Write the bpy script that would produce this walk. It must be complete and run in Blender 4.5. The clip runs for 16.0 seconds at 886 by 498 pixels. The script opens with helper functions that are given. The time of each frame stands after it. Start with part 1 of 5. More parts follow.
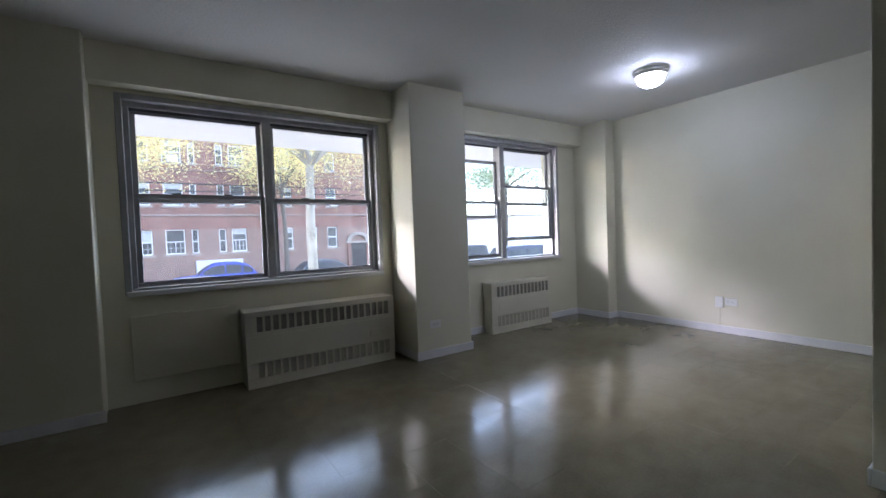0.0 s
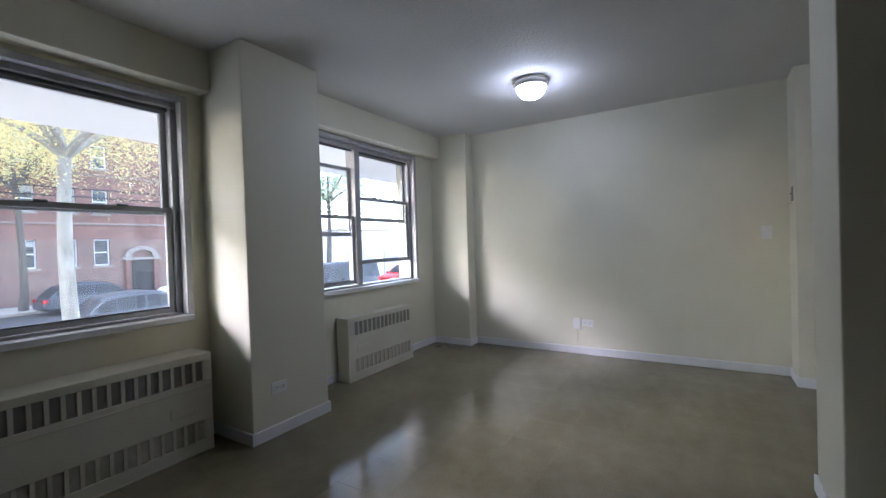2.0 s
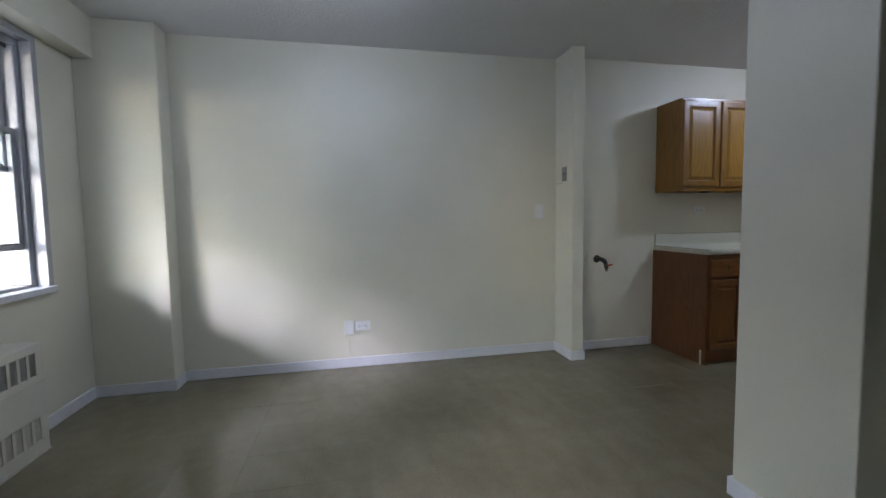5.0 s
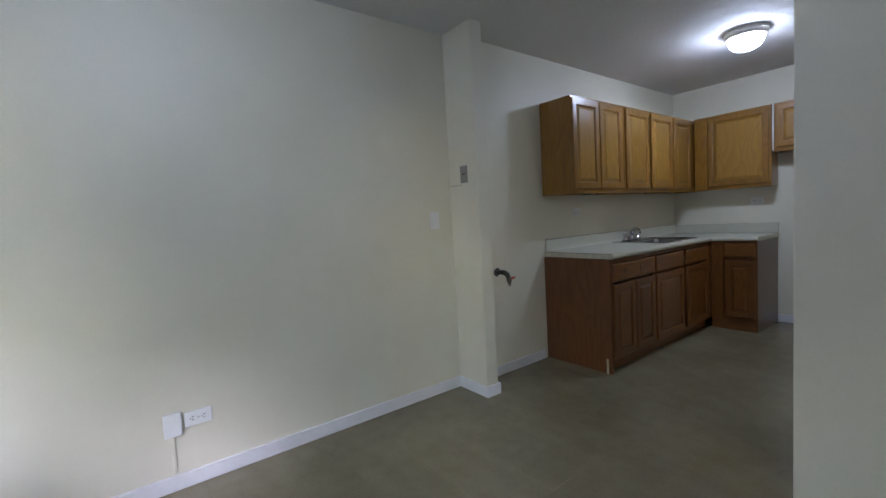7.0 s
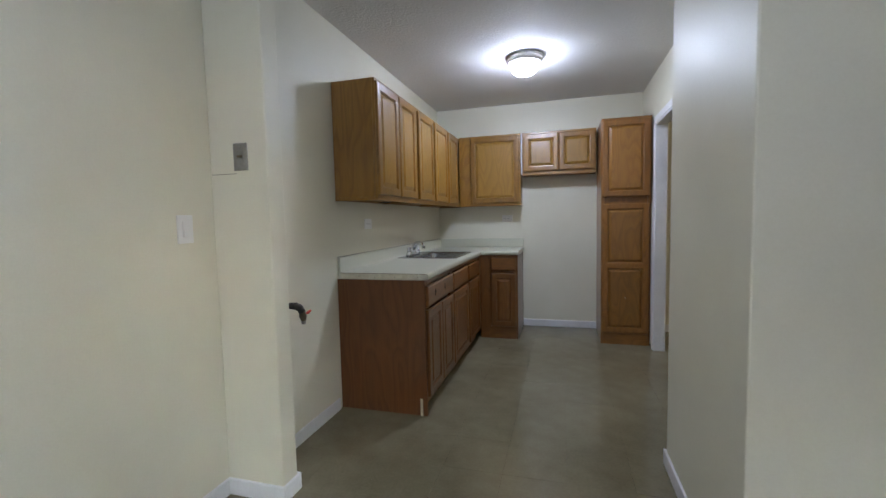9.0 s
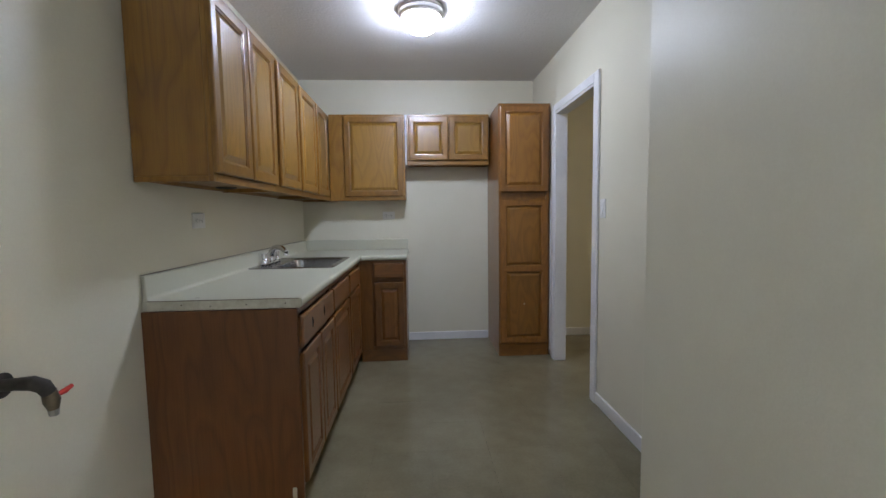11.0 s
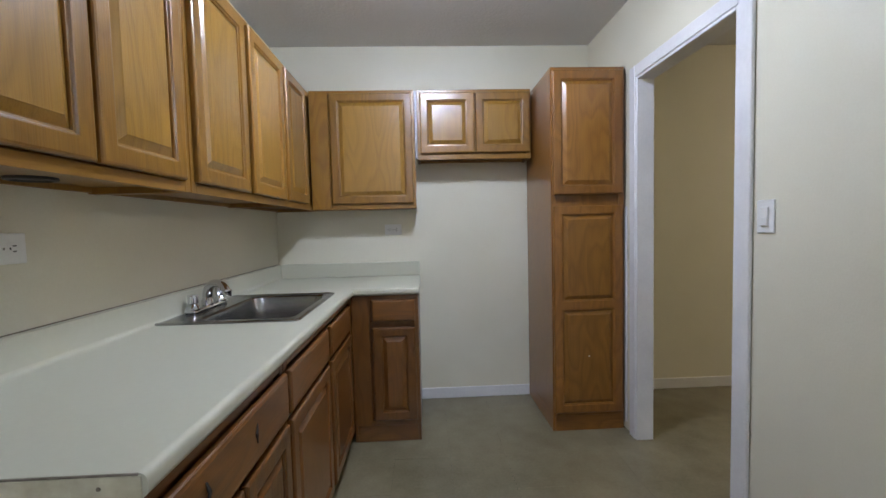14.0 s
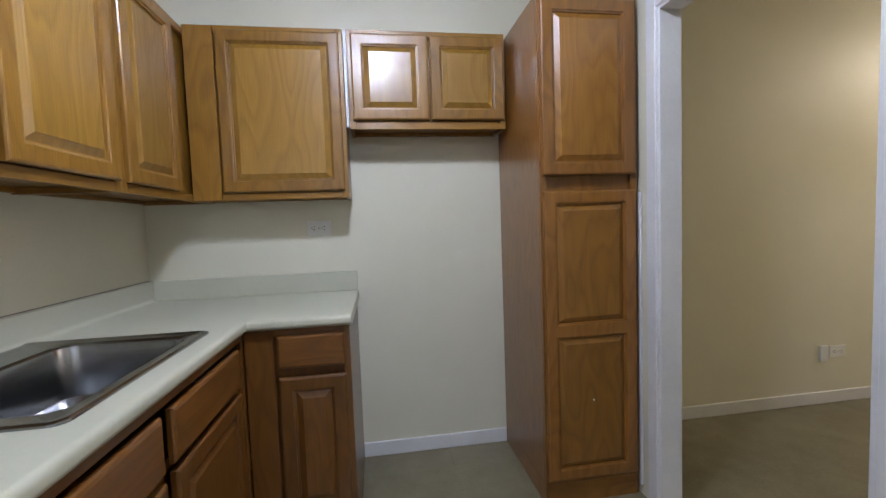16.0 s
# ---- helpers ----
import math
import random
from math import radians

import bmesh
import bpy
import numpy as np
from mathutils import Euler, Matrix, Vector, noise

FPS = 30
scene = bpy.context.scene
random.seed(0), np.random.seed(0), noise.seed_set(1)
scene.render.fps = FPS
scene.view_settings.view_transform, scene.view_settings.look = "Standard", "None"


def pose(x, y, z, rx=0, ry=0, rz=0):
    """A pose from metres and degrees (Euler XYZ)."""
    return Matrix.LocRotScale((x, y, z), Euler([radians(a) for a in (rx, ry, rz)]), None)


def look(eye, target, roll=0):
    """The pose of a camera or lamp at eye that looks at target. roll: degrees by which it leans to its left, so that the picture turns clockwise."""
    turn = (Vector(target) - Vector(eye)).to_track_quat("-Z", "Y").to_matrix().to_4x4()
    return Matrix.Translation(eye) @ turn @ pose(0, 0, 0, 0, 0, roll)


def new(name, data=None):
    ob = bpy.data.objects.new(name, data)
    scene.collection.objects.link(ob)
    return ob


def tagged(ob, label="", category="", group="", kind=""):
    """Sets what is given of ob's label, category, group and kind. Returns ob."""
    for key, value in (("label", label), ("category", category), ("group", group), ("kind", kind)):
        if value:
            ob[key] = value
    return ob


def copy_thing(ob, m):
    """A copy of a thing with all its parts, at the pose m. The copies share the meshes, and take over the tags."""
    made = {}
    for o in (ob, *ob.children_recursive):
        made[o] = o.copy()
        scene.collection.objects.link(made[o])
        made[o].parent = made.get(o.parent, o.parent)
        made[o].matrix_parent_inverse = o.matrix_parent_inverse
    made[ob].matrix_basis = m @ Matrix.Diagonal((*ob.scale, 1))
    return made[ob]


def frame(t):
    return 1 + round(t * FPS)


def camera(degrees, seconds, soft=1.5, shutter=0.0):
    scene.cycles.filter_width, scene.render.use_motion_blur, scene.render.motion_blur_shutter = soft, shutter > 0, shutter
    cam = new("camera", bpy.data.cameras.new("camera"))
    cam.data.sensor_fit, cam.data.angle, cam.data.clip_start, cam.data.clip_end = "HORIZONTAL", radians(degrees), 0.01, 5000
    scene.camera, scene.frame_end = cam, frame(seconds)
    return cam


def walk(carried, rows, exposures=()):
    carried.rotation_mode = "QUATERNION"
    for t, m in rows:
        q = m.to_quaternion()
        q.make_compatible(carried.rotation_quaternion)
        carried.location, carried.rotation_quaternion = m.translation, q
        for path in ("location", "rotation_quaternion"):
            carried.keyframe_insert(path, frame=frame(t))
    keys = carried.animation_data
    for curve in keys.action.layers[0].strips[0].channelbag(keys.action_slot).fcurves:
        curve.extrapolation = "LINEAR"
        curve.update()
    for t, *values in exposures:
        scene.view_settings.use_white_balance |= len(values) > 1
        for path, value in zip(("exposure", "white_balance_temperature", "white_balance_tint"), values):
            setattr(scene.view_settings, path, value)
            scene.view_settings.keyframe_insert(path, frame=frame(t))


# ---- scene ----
cam = camera(93.1, 16.0)
PATH = [
    (0, (0.227, -0.337, 1.147), (1.346, 1.32, 1.082), -2.1),
    (0.5, (0.295, -0.129, 1.174), (1.574, 1.408, 1.11), -1.3),
    (1, (0.333, 0.12, 1.191), (1.852, 1.419, 1.141), -3.2),
    (1.5, (0.427, 0.341, 1.203), (2.021, 1.546, 1.128), -1.6),
    (2, (0.565, 0.569, 1.233), (2.268, 1.616, 1.207), -1.8),
    (2.5, (0.676, 0.819, 1.2), (2.521, 1.589, 1.17), -2.2),
    (3, (0.819, 1.022, 1.196), (2.716, 1.652, 1.127), -2.4),
    (3.5, (1.062, 1.228, 1.205), (3.011, 1.67, 1.127), -2.8),
    (4, (1.269, 1.381, 1.184), (3.261, 1.523, 1.075), -1.8),
    (6.5, (2.525, 1.861, 1.206), (4.254, 0.867, 1.065), -3.0),
    (7, (2.767, 1.831, 1.25), (4.359, 0.629, 1.108), -3.3),
    (7.5, (2.985, 1.8, 1.247), (4.279, 0.282, 1.098), -1.9),
    (8, (3.194, 1.747, 1.252), (4.275, 0.072, 1.084), -2.0),
    (8.5, (3.438, 1.594, 1.248), (4.288, -0.212, 1.117), -2.8),
    (9, (3.66, 1.458, 1.261), (4.211, -0.46, 1.119), -1.3),
    (9.5, (3.817, 1.318, 1.269), (4.126, -0.651, 1.111), -3.5),
    (10, (3.913, 1.123, 1.263), (4.044, -0.868, 1.122), -3.2),
    (12.5, (4.067, 0.122, 1.235), (3.764, -1.846, 1.048), -0.5),
    (13, (4.103, -0.038, 1.258), (3.774, -2.008, 1.143), -1.6),
    (13.5, (4.102, -0.217, 1.254), (3.901, -2.202, 1.112), -1.7),
    (14, (4.063, -0.415, 1.268), (3.975, -2.41, 1.16), -1.4),
    (14.5, (4.088, -0.607, 1.269), (3.939, -2.596, 1.129), -1.2),
    (15, (4.085, -0.78, 1.272), (3.925, -2.77, 1.15), -1.8),
    (15.5, (4.035, -0.998, 1.27), (3.908, -2.992, 1.187), -2.2),
    (16, (3.979, -1.199, 1.256), (3.68, -3.173, 1.133), -2.1),
]
walk(cam, [(t, look(eye, goal, roll)) for t, eye, goal, roll in PATH],
     exposures=[(0.0, 3.86, 6230, 15), (2.5, 3.78, 6180, 14), (4.0, 3.83, 6130, 13), (6.5, 3.80, 5980, 12), (7.2, 3.98, 6120, 12), (7.6, 4.15, 6250, 11), (8.0, 4.2, 6310, 11),
                (8.6, 4.46, 6400, 11), (9.1, 4.5, 6420, 11), (10.0, 4.5, 6560, 11), (12.4, 4.55, 6500, 11), (13.2, 4.88, 6490, 11),
                (14.0, 4.78, 6540, 11), (15.0, 4.74, 6540, 11), (16.0, 4.78, 6540, 11)])

# ---- world, sun, exposure ----
world = bpy.data.worlds.new("overcast_sky")
scene.world = world
world.use_nodes = True
wn = world.node_tree
sky = wn.nodes.new("ShaderNodeTexSky")
sky.sky_type = "NISHITA"
sky.sun_disc = False
sky.sun_elevation = radians(21)
sky.sun_rotation = radians(-43)
sky.air_density, sky.dust_density, sky.ozone_density = 1.0, 0.9, 4.0
background = wn.nodes["Background"]
background.inputs["Strength"].default_value = 0.15
cloud = wn.nodes.new("ShaderNodeHueSaturation")      # thin overcast whitens the blue
cloud.inputs["Saturation"].default_value = 0.68
wn.links.new(sky.outputs["Color"], cloud.inputs["Color"])
wn.links.new(cloud.outputs["Color"], background.inputs["Color"])

SUN_DIR = Vector((0.95, -1.0, -0.54)).normalized()
sun_data = bpy.data.lights.new("sun", "SUN")
sun_data.energy, sun_data.angle, sun_data.color = 0.25, radians(10), (0.92, 0.87, 1.10)
sun = new("sun", sun_data)
sun.rotation_mode = "QUATERNION"
sun.rotation_quaternion = SUN_DIR.to_track_quat("-Z", "Y")

LAMP_STRENGTH = 5.8


# ---- mesh helpers ----
def add_box(bm, x0, x1, y0, y1, z0, z1, bevel=0.0, segments=1):
    """One box between the given limits, with its edges rounded by bevel."""
    vs = [bm.verts.new((x, y, z)) for x in (x0, x1) for y in (y0, y1) for z in (z0, z1)]
    fs = [bm.faces.new([vs[i] for i in q]) for q in
          ((0, 1, 3, 2), (4, 6, 7, 5), (0, 4, 5, 1), (2, 3, 7, 6), (0, 2, 6, 4), (1, 5, 7, 3))]
    if bevel:
        es = list({e for f in fs for e in f.edges})
        bmesh.ops.bevel(bm, geom=es, offset=bevel, segments=segments, affect="EDGES", profile=0.5)
    return bm


def box(*lim, bevel=0.0, segments=1):
    return add_box(bmesh.new(), *lim, bevel=bevel, segments=segments)


def lathe(bm, profile, centre, steps=32, axis="z"):
    """Turns a profile of (radius, height) about an axis through centre."""
    cx, cy, cz = centre
    rings = []
    for r, h in profile:
        ring = []
        for i in range(steps):
            a = 2 * math.pi * i / steps
            u, v = r * math.cos(a), r * math.sin(a)
            p = {"z": (cx + u, cy + v, cz + h), "x": (cx + h, cy + u, cz + v), "y": (cx + v, cy + h, cz + u)}[axis]
            ring.append(bm.verts.new(p))
        rings.append(ring)
    for a, b in zip(rings, rings[1:]):
        for i in range(steps):
            j = (i + 1) % steps
            bm.faces.new((a[i], a[j], b[j], b[i]))
    if profile[0][0] > 1e-6:
        bm.faces.new(list(reversed(rings[0])))
    if profile[-1][0] > 1e-6:
        bm.faces.new(rings[-1])
    bmesh.ops.remove_doubles(bm, verts=[v for ring in rings for v in ring], dist=1e-5)
    return bm


def tube(bm, points, radii, steps=10):
    """A tapered tube along a line of points."""
    pts = [Vector(p) for p in points]
    rings = []
    for i, p in enumerate(pts):
        d = (pts[min(i + 1, len(pts) - 1)] - pts[max(i - 1, 0)]).normalized()
        s = d.cross(Vector((0.31, 0.17, 0.93))).normalized()
        u = d.cross(s)
        r = radii[i] if isinstance(radii, (list, tuple)) else radii
        rings.append([bm.verts.new(p + r * (math.cos(a) * s + math.sin(a) * u))
                      for a in [2 * math.pi * k / steps for k in range(steps)]])
    for a, b in zip(rings, rings[1:]):
        for i in range(steps):
            j = (i + 1) % steps
            bm.faces.new((a[i], a[j], b[j], b[i]))
    bm.faces.new(rings[0])
    bm.faces.new(list(reversed(rings[-1])))
    return bm


def finish(bm, name, material, smooth=False):
    bmesh.ops.recalc_face_normals(bm, faces=bm.faces)
    me = bpy.data.meshes.new(name)
    bm.to_mesh(me)
    bm.free()
    if material:
        me.materials.append(material)
    if smooth:
        me.shade_smooth()
        me.set_sharp_from_angle(angle=radians(35))
    return me


def thing(name, x, y, z, label, category, group="", kind=""):
    """An empty at the base of a thing, which carries its parts."""
    ob = new(name)
    ob.location = (x, y, z)
    ob.empty_display_size = 0.1
    return tagged(ob, label, category, group, kind)


def part(name, bm, material, parent, label="", smooth=False, kind=""):
    """One mesh, in world coordinates, under a thing or one of its parts."""
    ob = new(name, finish(bm, name, material, smooth))
    ob.parent = parent
    if parent.data is None:
        ob.matrix_parent_inverse = Matrix.Translation(-parent.location)
    if label:
        ob["label"] = label
    if kind:
        ob["kind"] = kind
    return ob


def solid(name, bm, material, label="", category="", kind="structure", smooth=False, group=""):
    """One mesh that is a whole thing or a piece of the setting."""
    return tagged(new(name, finish(bm, name, material, smooth)), label, category, group, kind)


# ---- materials ----
def shader(name):
    m = bpy.data.materials.new(name)
    m.use_nodes = True
    return m, m.node_tree.nodes, m.node_tree.links, m.node_tree.nodes["Principled BSDF"]


def surface(name, low, high, scale=4.0, rough=0.5, metal=0.0, bump=0.0, bump_scale=60.0, coat=0.0,
            stretch=(1, 1, 1), spread=0.0, rough_spread=0.08, detail=6.0, spec=0.5):
    """Base colour wandering between two tones at two scales, with fine relief."""
    m, n, l, b = shader(name)
    tc = n.new("ShaderNodeTexCoord")
    mp = n.new("ShaderNodeMapping")
    mp.inputs["Scale"].default_value = stretch
    l.new(tc.outputs["Object"], mp.inputs["Vector"])
    big = n.new("ShaderNodeTexNoise")
    big.inputs["Scale"].default_value, big.inputs["Detail"].default_value = scale, detail
    l.new(mp.outputs["Vector"], big.inputs["Vector"])
    fine = n.new("ShaderNodeTexNoise")
    fine.inputs["Scale"].default_value, fine.inputs["Detail"].default_value = bump_scale, 3.0
    l.new(mp.outputs["Vector"], fine.inputs["Vector"])
    blend = n.new("ShaderNodeMix")
    blend.inputs["Factor"].default_value = 0.3
    l.new(big.outputs["Fac"], blend.inputs[2])
    l.new(fine.outputs["Fac"], blend.inputs[3])
    ramp = n.new("ShaderNodeValToRGB")
    ramp.color_ramp.elements[0].position, ramp.color_ramp.elements[0].color = 0.32, (*low, 1)
    ramp.color_ramp.elements[1].position, ramp.color_ramp.elements[1].color = 0.68, (*high, 1)
    l.new(blend.outputs[0], ramp.inputs["Fac"])
    colour = ramp.outputs["Color"]
    if spread:
        info, hsv = n.new("ShaderNodeObjectInfo"), n.new("ShaderNodeHueSaturation")
        rng = n.new("ShaderNodeMapRange")
        rng.inputs["To Min"].default_value, rng.inputs["To Max"].default_value = 1 - spread, 1 + spread
        l.new(info.outputs["Random"], rng.inputs["Value"])
        l.new(rng.outputs["Result"], hsv.inputs["Value"])
        l.new(colour, hsv.inputs["Color"])
        colour = hsv.outputs["Color"]
    l.new(colour, b.inputs["Base Color"])
    rr = n.new("ShaderNodeMapRange")
    rr.inputs["To Min"].default_value = max(0.02, rough - rough_spread)
    rr.inputs["To Max"].default_value = min(1, rough + rough_spread)
    l.new(big.outputs["Fac"], rr.inputs["Value"])
    l.new(rr.outputs["Result"], b.inputs["Roughness"])
    b.inputs["Metallic"].default_value = metal
    b.inputs["Specular IOR Level"].default_value = spec
    b.inputs["Coat Weight"].default_value = coat
    b.inputs["Coat Roughness"].default_value = 0.15
    if bump:
        bp = n.new("ShaderNodeBump")
        bp.inputs["Strength"].default_value, bp.inputs["Distance"].default_value = bump, 0.004
        l.new(fine.outputs["Fac"], bp.inputs["Height"])
        l.new(bp.outputs["Normal"], b.inputs["Normal"])
    return m


def wood(name, dark, light, axis, rough=0.30, coat=0.45, ring=11.0):
    """Varnished oak: cathedral rings stretched along the grain, dark pores, tint by piece."""
    m, n, l, b = shader(name)
    tc, info = n.new("ShaderNodeTexCoord"), n.new("ShaderNodeObjectInfo")
    shift = n.new("ShaderNodeVectorMath")
    shift.operation = "SCALE"
    shift.inputs[0].default_value = (7.3, 5.1, 3.7)
    l.new(info.outputs["Random"], shift.inputs["Scale"])
    add = n.new("ShaderNodeVectorMath")
    l.new(tc.outputs["Object"], add.inputs[0])
    l.new(shift.outputs["Vector"], add.inputs[1])
    mp, mf = n.new("ShaderNodeMapping"), n.new("ShaderNodeMapping")
    along = {"x": (0.24, 1, 1), "y": (1, 0.24, 1), "z": (1, 1, 0.24)}[axis]
    mp.inputs["Scale"].default_value = along
    mf.inputs["Scale"].default_value = tuple(v if v == 1 else 0.025 for v in along)
    l.new(add.outputs["Vector"], mp.inputs["Vector"])
    l.new(add.outputs["Vector"], mf.inputs["Vector"])
    warp = n.new("ShaderNodeTexNoise")
    warp.inputs["Scale"].default_value, warp.inputs["Detail"].default_value = 5.5, 1.6
    l.new(mp.outputs["Vector"], warp.inputs["Vector"])
    mul = n.new("ShaderNodeMath")
    mul.operation = "MULTIPLY"
    mul.inputs[1].default_value = ring
    l.new(warp.outputs["Fac"], mul.inputs[0])
    frac = n.new("ShaderNodeMath")
    frac.operation = "FRACT"
    l.new(mul.outputs[0], frac.inputs[0])
    ramp = n.new("ShaderNodeValToRGB")
    cr = ramp.color_ramp
    cr.elements[0].position, cr.elements[0].color = 0.0, (*[d * 0.26 + c * 0.74 for d, c in zip(dark, light)], 1)
    cr.elements[1].position, cr.elements[1].color = 0.55, (*light, 1)
    for at, amount in ((0.88, 0.42), (1.0, 0.26)):
        e = cr.elements.new(at)
        e.color = (*[d * amount + c * (1 - amount) for d, c in zip(dark, light)], 1)
    l.new(frac.outputs[0], ramp.inputs["Fac"])
    pores = n.new("ShaderNodeTexNoise")
    pores.inputs["Scale"].default_value, pores.inputs["Detail"].default_value = 260.0, 4.0
    l.new(mf.outputs["Vector"], pores.inputs["Vector"])
    pr = n.new("ShaderNodeValToRGB")
    pr.color_ramp.elements[0].position, pr.color_ramp.elements[1].position = 0.36, 0.56
    l.new(pores.outputs["Fac"], pr.inputs["Fac"])
    mix = n.new("ShaderNodeMix")
    mix.data_type = "RGBA"
    mix.inputs[6].default_value = (*[d * 0.8 for d in dark], 1)
    l.new(pr.outputs["Color"], mix.inputs["Factor"])
    l.new(ramp.outputs["Color"], mix.inputs[7])
    soft = n.new("ShaderNodeMix")
    soft.data_type = "RGBA"
    soft.inputs["Factor"].default_value = 0.20
    l.new(ramp.outputs["Color"], soft.inputs[6])
    l.new(mix.outputs[2], soft.inputs[7])
    hsv, rng = n.new("ShaderNodeHueSaturation"), n.new("ShaderNodeMapRange")
    rng.inputs["To Min"].default_value, rng.inputs["To Max"].default_value = 0.86, 1.12
    l.new(info.outputs["Random"], rng.inputs["Value"])
    l.new(rng.outputs["Result"], hsv.inputs["Value"])
    l.new(soft.outputs[2], hsv.inputs["Color"])
    l.new(hsv.outputs["Color"], b.inputs["Base Color"])
    b.inputs["Roughness"].default_value = rough
    b.inputs["Coat Weight"].default_value, b.inputs["Coat Roughness"].default_value = coat, 0.22
    bp = n.new("ShaderNodeBump")
    bp.inputs["Strength"].default_value, bp.inputs["Distance"].default_value = 0.12, 0.002
    l.new(pr.outputs["Color"], bp.inputs["Height"])
    l.new(bp.outputs["Normal"], b.inputs["Normal"])
    return m


def glow(name, colour, strength):
    m, n, l, b = shader(name)
    b.inputs["Base Color"].default_value = (0.9, 0.9, 0.9, 1)
    b.inputs["Emission Color"].default_value = (*colour, 1)
    b.inputs["Emission Strength"].default_value = strength
    return m


def glass(name, tint=(1, 1, 1), rough=0.0):
    m, n, l, b = shader(name)
    mixer, clear, shiny = n.new("ShaderNodeMixShader"), n.new("ShaderNodeBsdfTransparent"), n.new("ShaderNodeBsdfGlossy")
    edge, power, lift = n.new("ShaderNodeLayerWeight"), n.new("ShaderNodeMath"), n.new("ShaderNodeMath")
    edge.inputs["Blend"].default_value = 0.5
    power.operation, power.inputs[1].default_value = "POWER", 4.0
    lift.operation, lift.inputs[1].default_value, lift.inputs[2].default_value = "MULTIPLY_ADD", 0.6, 0.04
    clear.inputs["Color"].default_value = (*tint, 1)
    shiny.inputs["Roughness"].default_value = rough
    l.new(edge.outputs["Facing"], power.inputs[0])
    l.new(power.outputs[0], lift.inputs[0])
    l.new(lift.outputs[0], mixer.inputs["Fac"])
    # a thin film of dust that catches the daylight
    dust, film, spots, amount = (n.new("ShaderNodeBsdfTranslucent"), n.new("ShaderNodeMixShader"),
                                 n.new("ShaderNodeTexNoise"), n.new("ShaderNodeMapRange"))
    geo = n.new("ShaderNodeNewGeometry")
    spots.inputs["Scale"].default_value, spots.inputs["Detail"].default_value = 3.0, 5.0
    amount.inputs["To Min"].default_value, amount.inputs["To Max"].default_value = 0.004, 0.024
    l.new(geo.outputs["Position"], spots.inputs["Vector"])
    l.new(spots.outputs["Fac"], amount.inputs["Value"])
    l.new(amount.outputs["Result"], film.inputs["Fac"])
    dust.inputs["Color"].default_value = (0.85, 0.83, 0.84, 1)
    l.new(clear.outputs[0], film.inputs[1])
    l.new(dust.outputs[0], film.inputs[2])
    l.new(film.outputs[0], mixer.inputs[1])
    l.new(shiny.outputs[0], mixer.inputs[2])
    l.new(mixer.outputs[0], n["Material Output"].inputs["Surface"])
    return m


def bricks(name, c1, c2, mortar, scale):
    m, n, l, b = shader(name)
    tc, mp = n.new("ShaderNodeTexCoord"), n.new("ShaderNodeMapping")
    mp.inputs["Rotation"].default_value = (radians(90), 0, 0)
    l.new(tc.outputs["Object"], mp.inputs["Vector"])
    br = n.new("ShaderNodeTexBrick")
    br.inputs["Color1"].default_value, br.inputs["Color2"].default_value = (*c1, 1), (*c2, 1)
    br.inputs["Mortar"].default_value = (*mortar, 1)
    br.inputs["Scale"].default_value = scale
    br.inputs["Mortar Size"].default_value = 0.012
    l.new(mp.outputs["Vector"], br.inputs["Vector"])
    ns = n.new("ShaderNodeTexNoise")
    ns.inputs["Scale"].default_value, ns.inputs["Detail"].default_value = 1.3, 5.0
    l.new(tc.outputs["Object"], ns.inputs["Vector"])
    hsv, rng = n.new("ShaderNodeHueSaturation"), n.new("ShaderNodeMapRange")
    rng.inputs["To Min"].default_value, rng.inputs["To Max"].default_value = 0.45, 1.5
    l.new(ns.outputs["Fac"], rng.inputs["Value"])
    l.new(rng.outputs["Result"], hsv.inputs["Value"])
    l.new(br.outputs["Color"], hsv.inputs["Color"])
    l.new(hsv.outputs["Color"], b.inputs["Base Color"])
    b.inputs["Roughness"].default_value = 0.85
    return m


